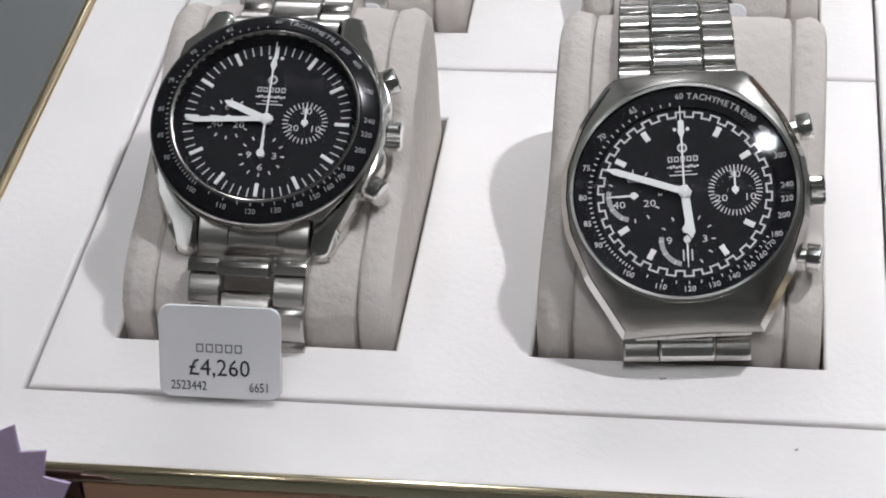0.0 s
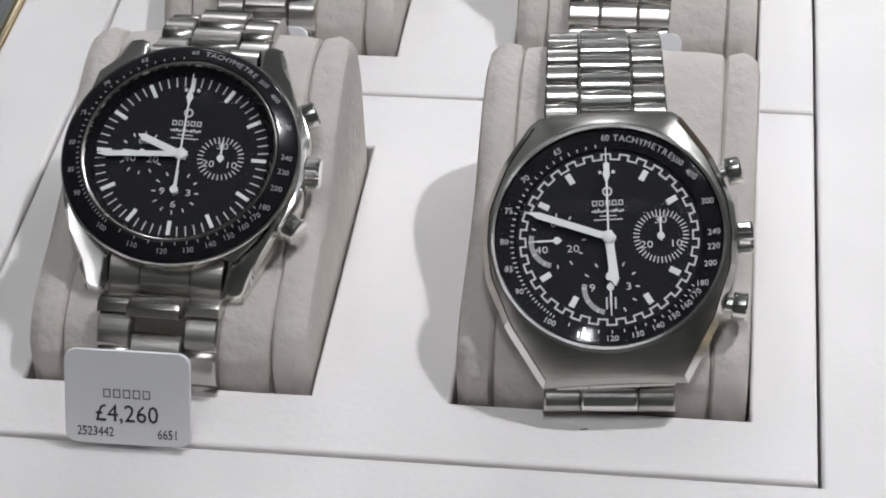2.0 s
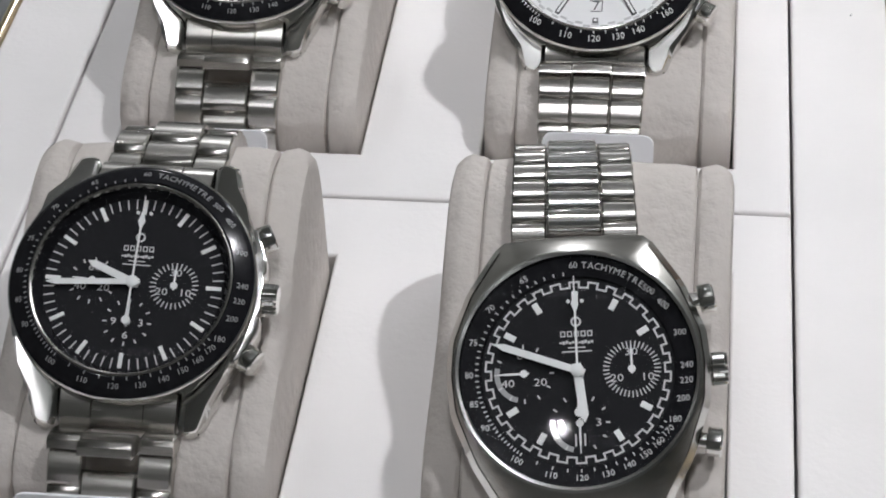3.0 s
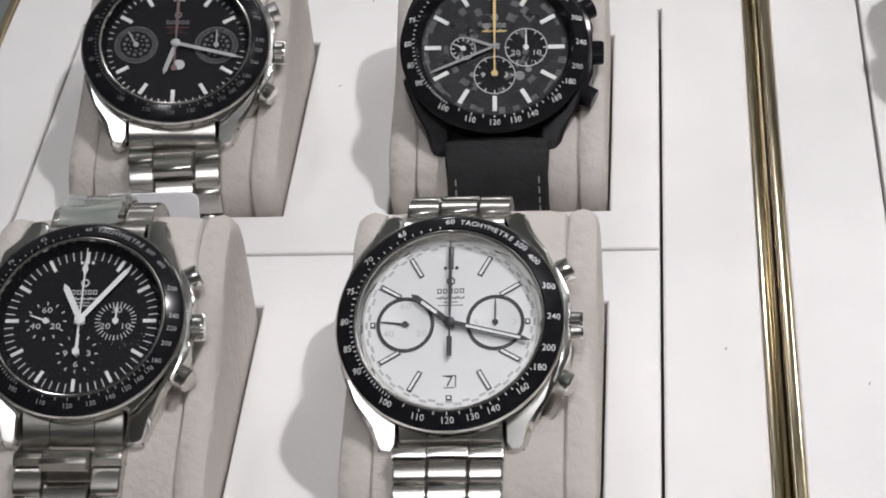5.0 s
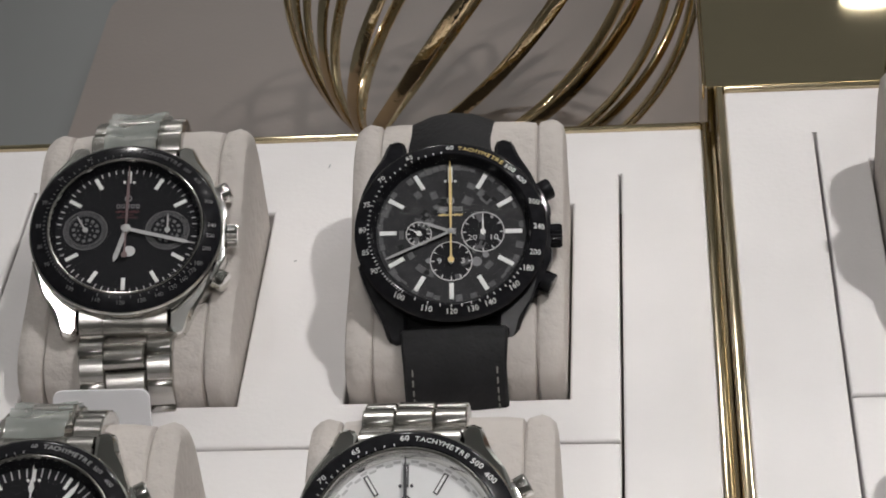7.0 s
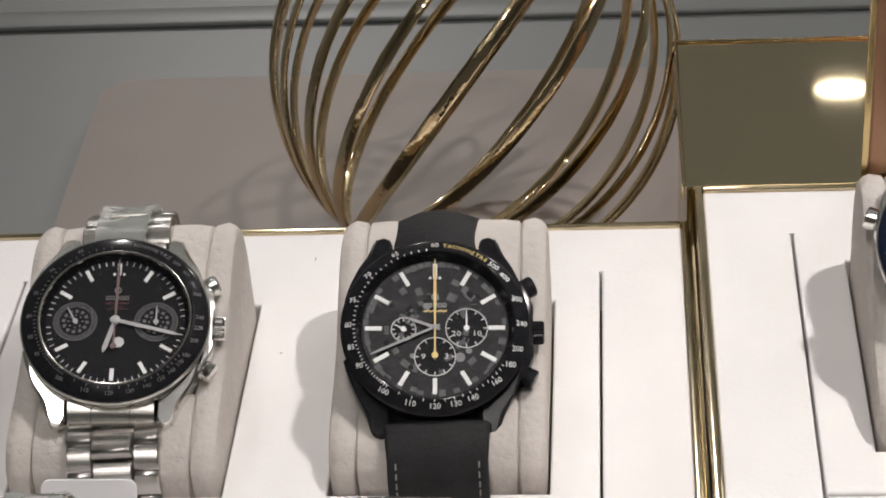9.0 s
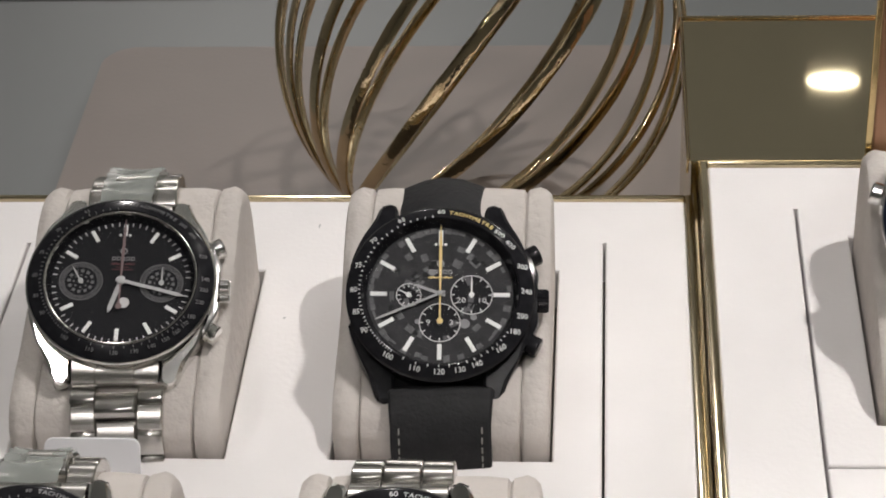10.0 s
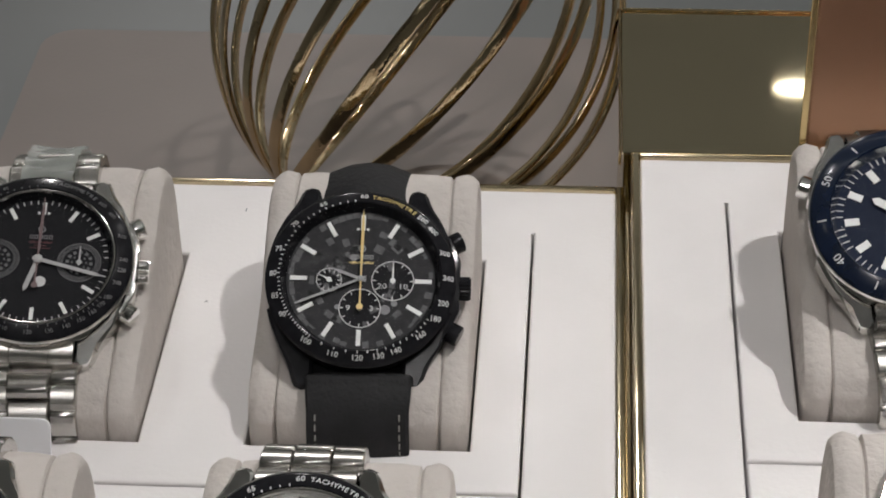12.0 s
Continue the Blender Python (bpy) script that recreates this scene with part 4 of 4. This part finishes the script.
W8 = watch("steel chronograph with a white dial and steel bezel", CUSHION_AT[2, 1], 0.0300, 0.0280, 0.0010, 28, 0, 0,
           {"shape": "round", "dial_r": 15.6, "bezel_r": 20.6, "dial_mat": DIAL_WHITE, "dial_label": "white dial", "bezel_mat": STEEL, "bezel_label": "polished steel bezel", "bezel_ink": DARK_INK, "track": "ticks", "marker_size": (11.0, 14.6, 1.0), "hollow": True, "ink": DARK_INK, "hand_mat": DARK_INK, "hub_mat": DARK_INK,
            "hour": 308, "minute": 60, "subs": [(7.5, 0, 4.5, 0, "ring", []), (-7.5, 0, 4.5, 277, "ring", [])]}, POLISHED, TRAY + 0.008)

# ---- price tags ----
def price_tag(m, printed):
    t = thing("price_tag", "small white price card standing before a watch" if not printed else "white price card with a printed price in black", "price tag", m, "price tags")
    part("card", prism([(x, y) for x, y in rounded(0.0210, 0.0160, 0.0018)], -0.0009, 0, 0.0002, 2), CARD, t)
    part("foot", boxed(-0.004, 0.004, -0.0078, -0.0068, -0.006, -0.0012), CARD, t, "small card foot behind")
    if printed:
        bars = bmesh.new()
        hollow_marks(bars, -4.0, 0.75, 1.66, 1.25, 1.5, 0.22)
        part("maker_mark", bars, GREY_INK, t, "grey maker's mark")
        for words, size, x, y in (("£4,260", 0.0042, -0.0001, -0.0028), ("2523442", 0.0023, -0.0054, -0.0060), ("6651", 0.0023, 0.0068, -0.0060)):
            bm = bmesh.new()
            add_text(bm, words, size, Matrix.Translation((x, y, 0.00004)) @ Matrix.Diagonal((0.94 if size > 0.003 else 0.78, 1, 1, 1)))
            part("lettering", bm, DARK_INK, t, "black printed number")
    return t


price_tag(pose(-0.1128, -0.1026, TRAY + 0.0088, 66, 0, 0), True)
for x, y, h in ((-0.1105, -0.0045, TRAY), (-0.0372, -0.0015, TRAY), (-0.1108, 0.1020, TRAY), (0.0900, 0.1115, TRAY + 0.008)):
    price_tag(pose(x, y, h + 0.0086, 66, 0, 0), False)

# ---- behind the trays ----
board = thing("board", "taupe board lying on the floor of the window", "board")
corner = [(-0.1765 + 0.012 - 0.012 * math.sin(radians(9 * i)), 0.413 - 0.012 + 0.012 * math.cos(radians(9 * i))) for i in range(11)]
part("panel", prism([(0.60, 0.413)] + corner + [(-0.1765, -0.10), (0.60, -0.10)], FLOOR - 0.012, FLOOR, 0.0008), TAUPE, board)

ledge = tagged(new("trim", mesh_of("trim", boxed(-1.6, 1.6, 0.4700, 0.4830, FLOOR - 0.0125, FLOOR - 0.0098, 0.0012, 3), GREY, True)), "low grey ledge across the back of the window floor", "trim", kind="structure")

mirror = thing("mirror_block", "low block with a gold mirror top", "mirror block")
part("body", boxed(0.0225, 0.1600, 0.2275, 0.3000, FLOOR, TRAY + 0.0068), BRASS, mirror)
part("mirror_top", boxed(0.0220, 0.1605, 0.2270, 0.3005, TRAY + 0.0069, TRAY + 0.0080, 0.0003), material("gold_mirror", (0.96, 0.84, 0.60), 0.03, 1, 0.04, 12, 0, 0, 0.015), mirror, "smoky gold mirror")

part("edging", boxed(0.0212, 0.0219, 0.2270, 0.3012, TRAY + 0.0040, TRAY + 0.0086, 0.0002), GOLD, mirror, "bright gold edge strip")
part("edging", boxed(0.0220, 0.1605, 0.3006, 0.3013, TRAY + 0.0040, TRAY + 0.0088, 0.0002), GOLD, mirror, "bright gold edge strip")

column = thing("copper_panel", "copper panel standing behind the raised tray", "panel")
part("cladding", boxed(0.0690, 0.1800, 0.2300, 0.2345, TRAY + 0.0081, 0.095, 0.0006), COPPER, column)
part("corner_strip", boxed(0.0672, 0.0689, 0.2292, 0.2306, TRAY + 0.0082, 0.095, 0.0002), BRASS, column, "narrow brass corner strip")


def basket(cx, cy, cz, rx, rz, lean, swing, count, first):
    """A bulb of flat gold hoops that meet at two leaning poles."""
    t = thing("wire_basket", "openwork gold bulb of slanting polished metal strips", "ornament")
    axis = Matrix.Rotation(swing, 3, "Z") @ Matrix.Rotation(lean, 3, "Y")
    # the strip's section: a flat band with rounded edges
    section = [(math.copysign(abs(math.cos(b)) ** 0.55, math.cos(b)) * 0.0019, math.copysign(abs(math.sin(b)) ** 0.7, math.sin(b)) * 0.0008) for b in (2 * math.pi * j / 12 for j in range(12))]
    for k in range(count):
        phi = math.pi * k / count + first
        pts = []
        for i in range(96):
            a = 2 * math.pi * i / 96
            v = axis @ Vector((math.sin(a) * math.cos(phi), math.sin(a) * math.sin(phi), math.cos(a)))
            pts.append((v, Vector((cx + v.x * rx, cy + v.y * rx, cz + v.z * rz))))
        bm = bmesh.new()
        rings = []
        n = len(pts)
        for i, (v, p) in enumerate(pts):
            d = (pts[(i + 1) % n][1] - pts[i - 1][1]).normalized()
            out = Vector((v.x / rx, v.y / rx, v.z / rz)).normalized()
            side = d.cross(out).normalized()
            # hammered by hand: the edges waver a little
            wave = 1 + 0.10 * noise.noise(p * 160 + Vector((k * 7.1, 0, 0)))
            rings.append([bm.verts.new(p + side * u * wave + out * w) for u, w in section])
        m = len(section)
        for i in range(n):
            a, b = rings[i], rings[(i + 1) % n]
            for j in range(m):
                bm.faces.new((a[j], a[(j + 1) % m], b[(j + 1) % m], b[j]))
        part("hoop", bm, GOLD, t, smooth=True)
    return t


basket(-0.0367, 0.3104, -0.0040, 0.0602, 0.0620, 0.8823, 0.6567, 9, 0.0995)

# ---- before the tray ----
plinth = thing("tray_plinth", "orange and dark brown wooden front under the tray", "plinth")
part("front_panel", boxed(-0.1330, 0.0200, -0.1240, -0.1222, FLOOR - 0.012, -0.0024, 0.0004), WOOD, plinth)

part("side_panel", boxed(-0.1680, -0.1334, -0.1238, -0.1222, FLOOR - 0.012, -0.0024, 0.0004), material("dark_walnut", (0.10, 0.055, 0.04), 0.4, 0, 0.2, 40, 0.1, 300, 0, (1, 1, 0.1)), plinth, "dark brown wooden side piece")

rosette = thing("rosette", "lilac felt disc with a pinked edge standing before the tray", "rosette", pose(-0.1538, -0.1296, -0.0110, 68, 0, -8))
outline = []
for i in range(44):
    a = 2 * math.pi * i / 44
    r = 0.0236 if i % 2 == 0 else 0.0198
    outline.append((r * math.cos(a), r * math.sin(a)))
part("disc", prism(outline, -0.0008, 0.0, 0.0001, 1), PURPLE, rosette)
part("stem", boxed(-0.0015, 0.0015, -0.0760, 0.0, -0.0026, -0.0010), PURPLE, rosette, "card stem behind")

# ---- lamps overhead ----
def downlight(x, y, r, oval=1.0):
    t = thing("ceiling_lamp", "round recessed ceiling lamp, lit, some of them added as fill", "lamp", pose(x, y, 1.7), "ceiling lamps")
    part("ring", lathe([(r, -0.002), (r + 0.005, -0.0035), (r + 0.006, -0.0005), (r, -0.0005)], 32, True), CEIL, t, m=Matrix.Diagonal((1, oval, 1, 1)), smooth=True)
    part("bulb", lathe([(0, -0.003), (r, -0.003), (r, -0.001)], 32), LAMP, t, "glowing lamp", Matrix.Diagonal((1, oval, 1, 1)))


# bulbs for the inferred lamps and for the added ones alike
for x, y, r in LAMPS:
    downlight(x, y, r, 0.52 if y > 3 else 1.0)
# invented strips: bright lines for the steel to reflect, and soft fill
for x, y in ((0.0, -1.30), (0.0, -0.95), (-0.2, -0.55), (0.1, -0.05), (-0.1, 0.85), (0.0, 1.45)):
    t = thing("added_strip_lamp", "long narrow lit strip added overhead for steel reflections and fill", "lamp", pose(x, y, 1.7), "strip lamps")
    part("diffuser", boxed(-0.55, 0.55, -0.020, 0.020, -0.012, -0.004, 0.002), PANEL, t, "glowing diffuser of the added strip")
    part("housing", boxed(-0.56, 0.56, -0.026, 0.026, -0.0038, -0.0005), CEIL, t)

# ---- lint on the white trays ----
lint = bmesh.new()
for i, (x, y, a, w) in enumerate(((-0.0733, 0.2085, 10, 1.3), (-0.0777, 0.1694, 50, 0.7), (-0.0385, -0.0940, 80, 1.2), (0.0130, 0.0700, 20, 0.8), (-0.0905, 0.1320, 30, 0.6), (-0.0160, -0.1100, 70, 0.6), (0.0400, 0.0500, 15, 0.8))):
    slab(lint, -0.15, 0.15, -w / 2, w / 2, 0.0, 0.12, Matrix.Translation((x, y, TRAY + (0.008 if x > 0.03 else 0.0))) @ turn(a))
tagged(new("lint", mesh_of("lint", lint, MID_INK)), "few grey specks of lint on the trays", "lint", kind="stuff")
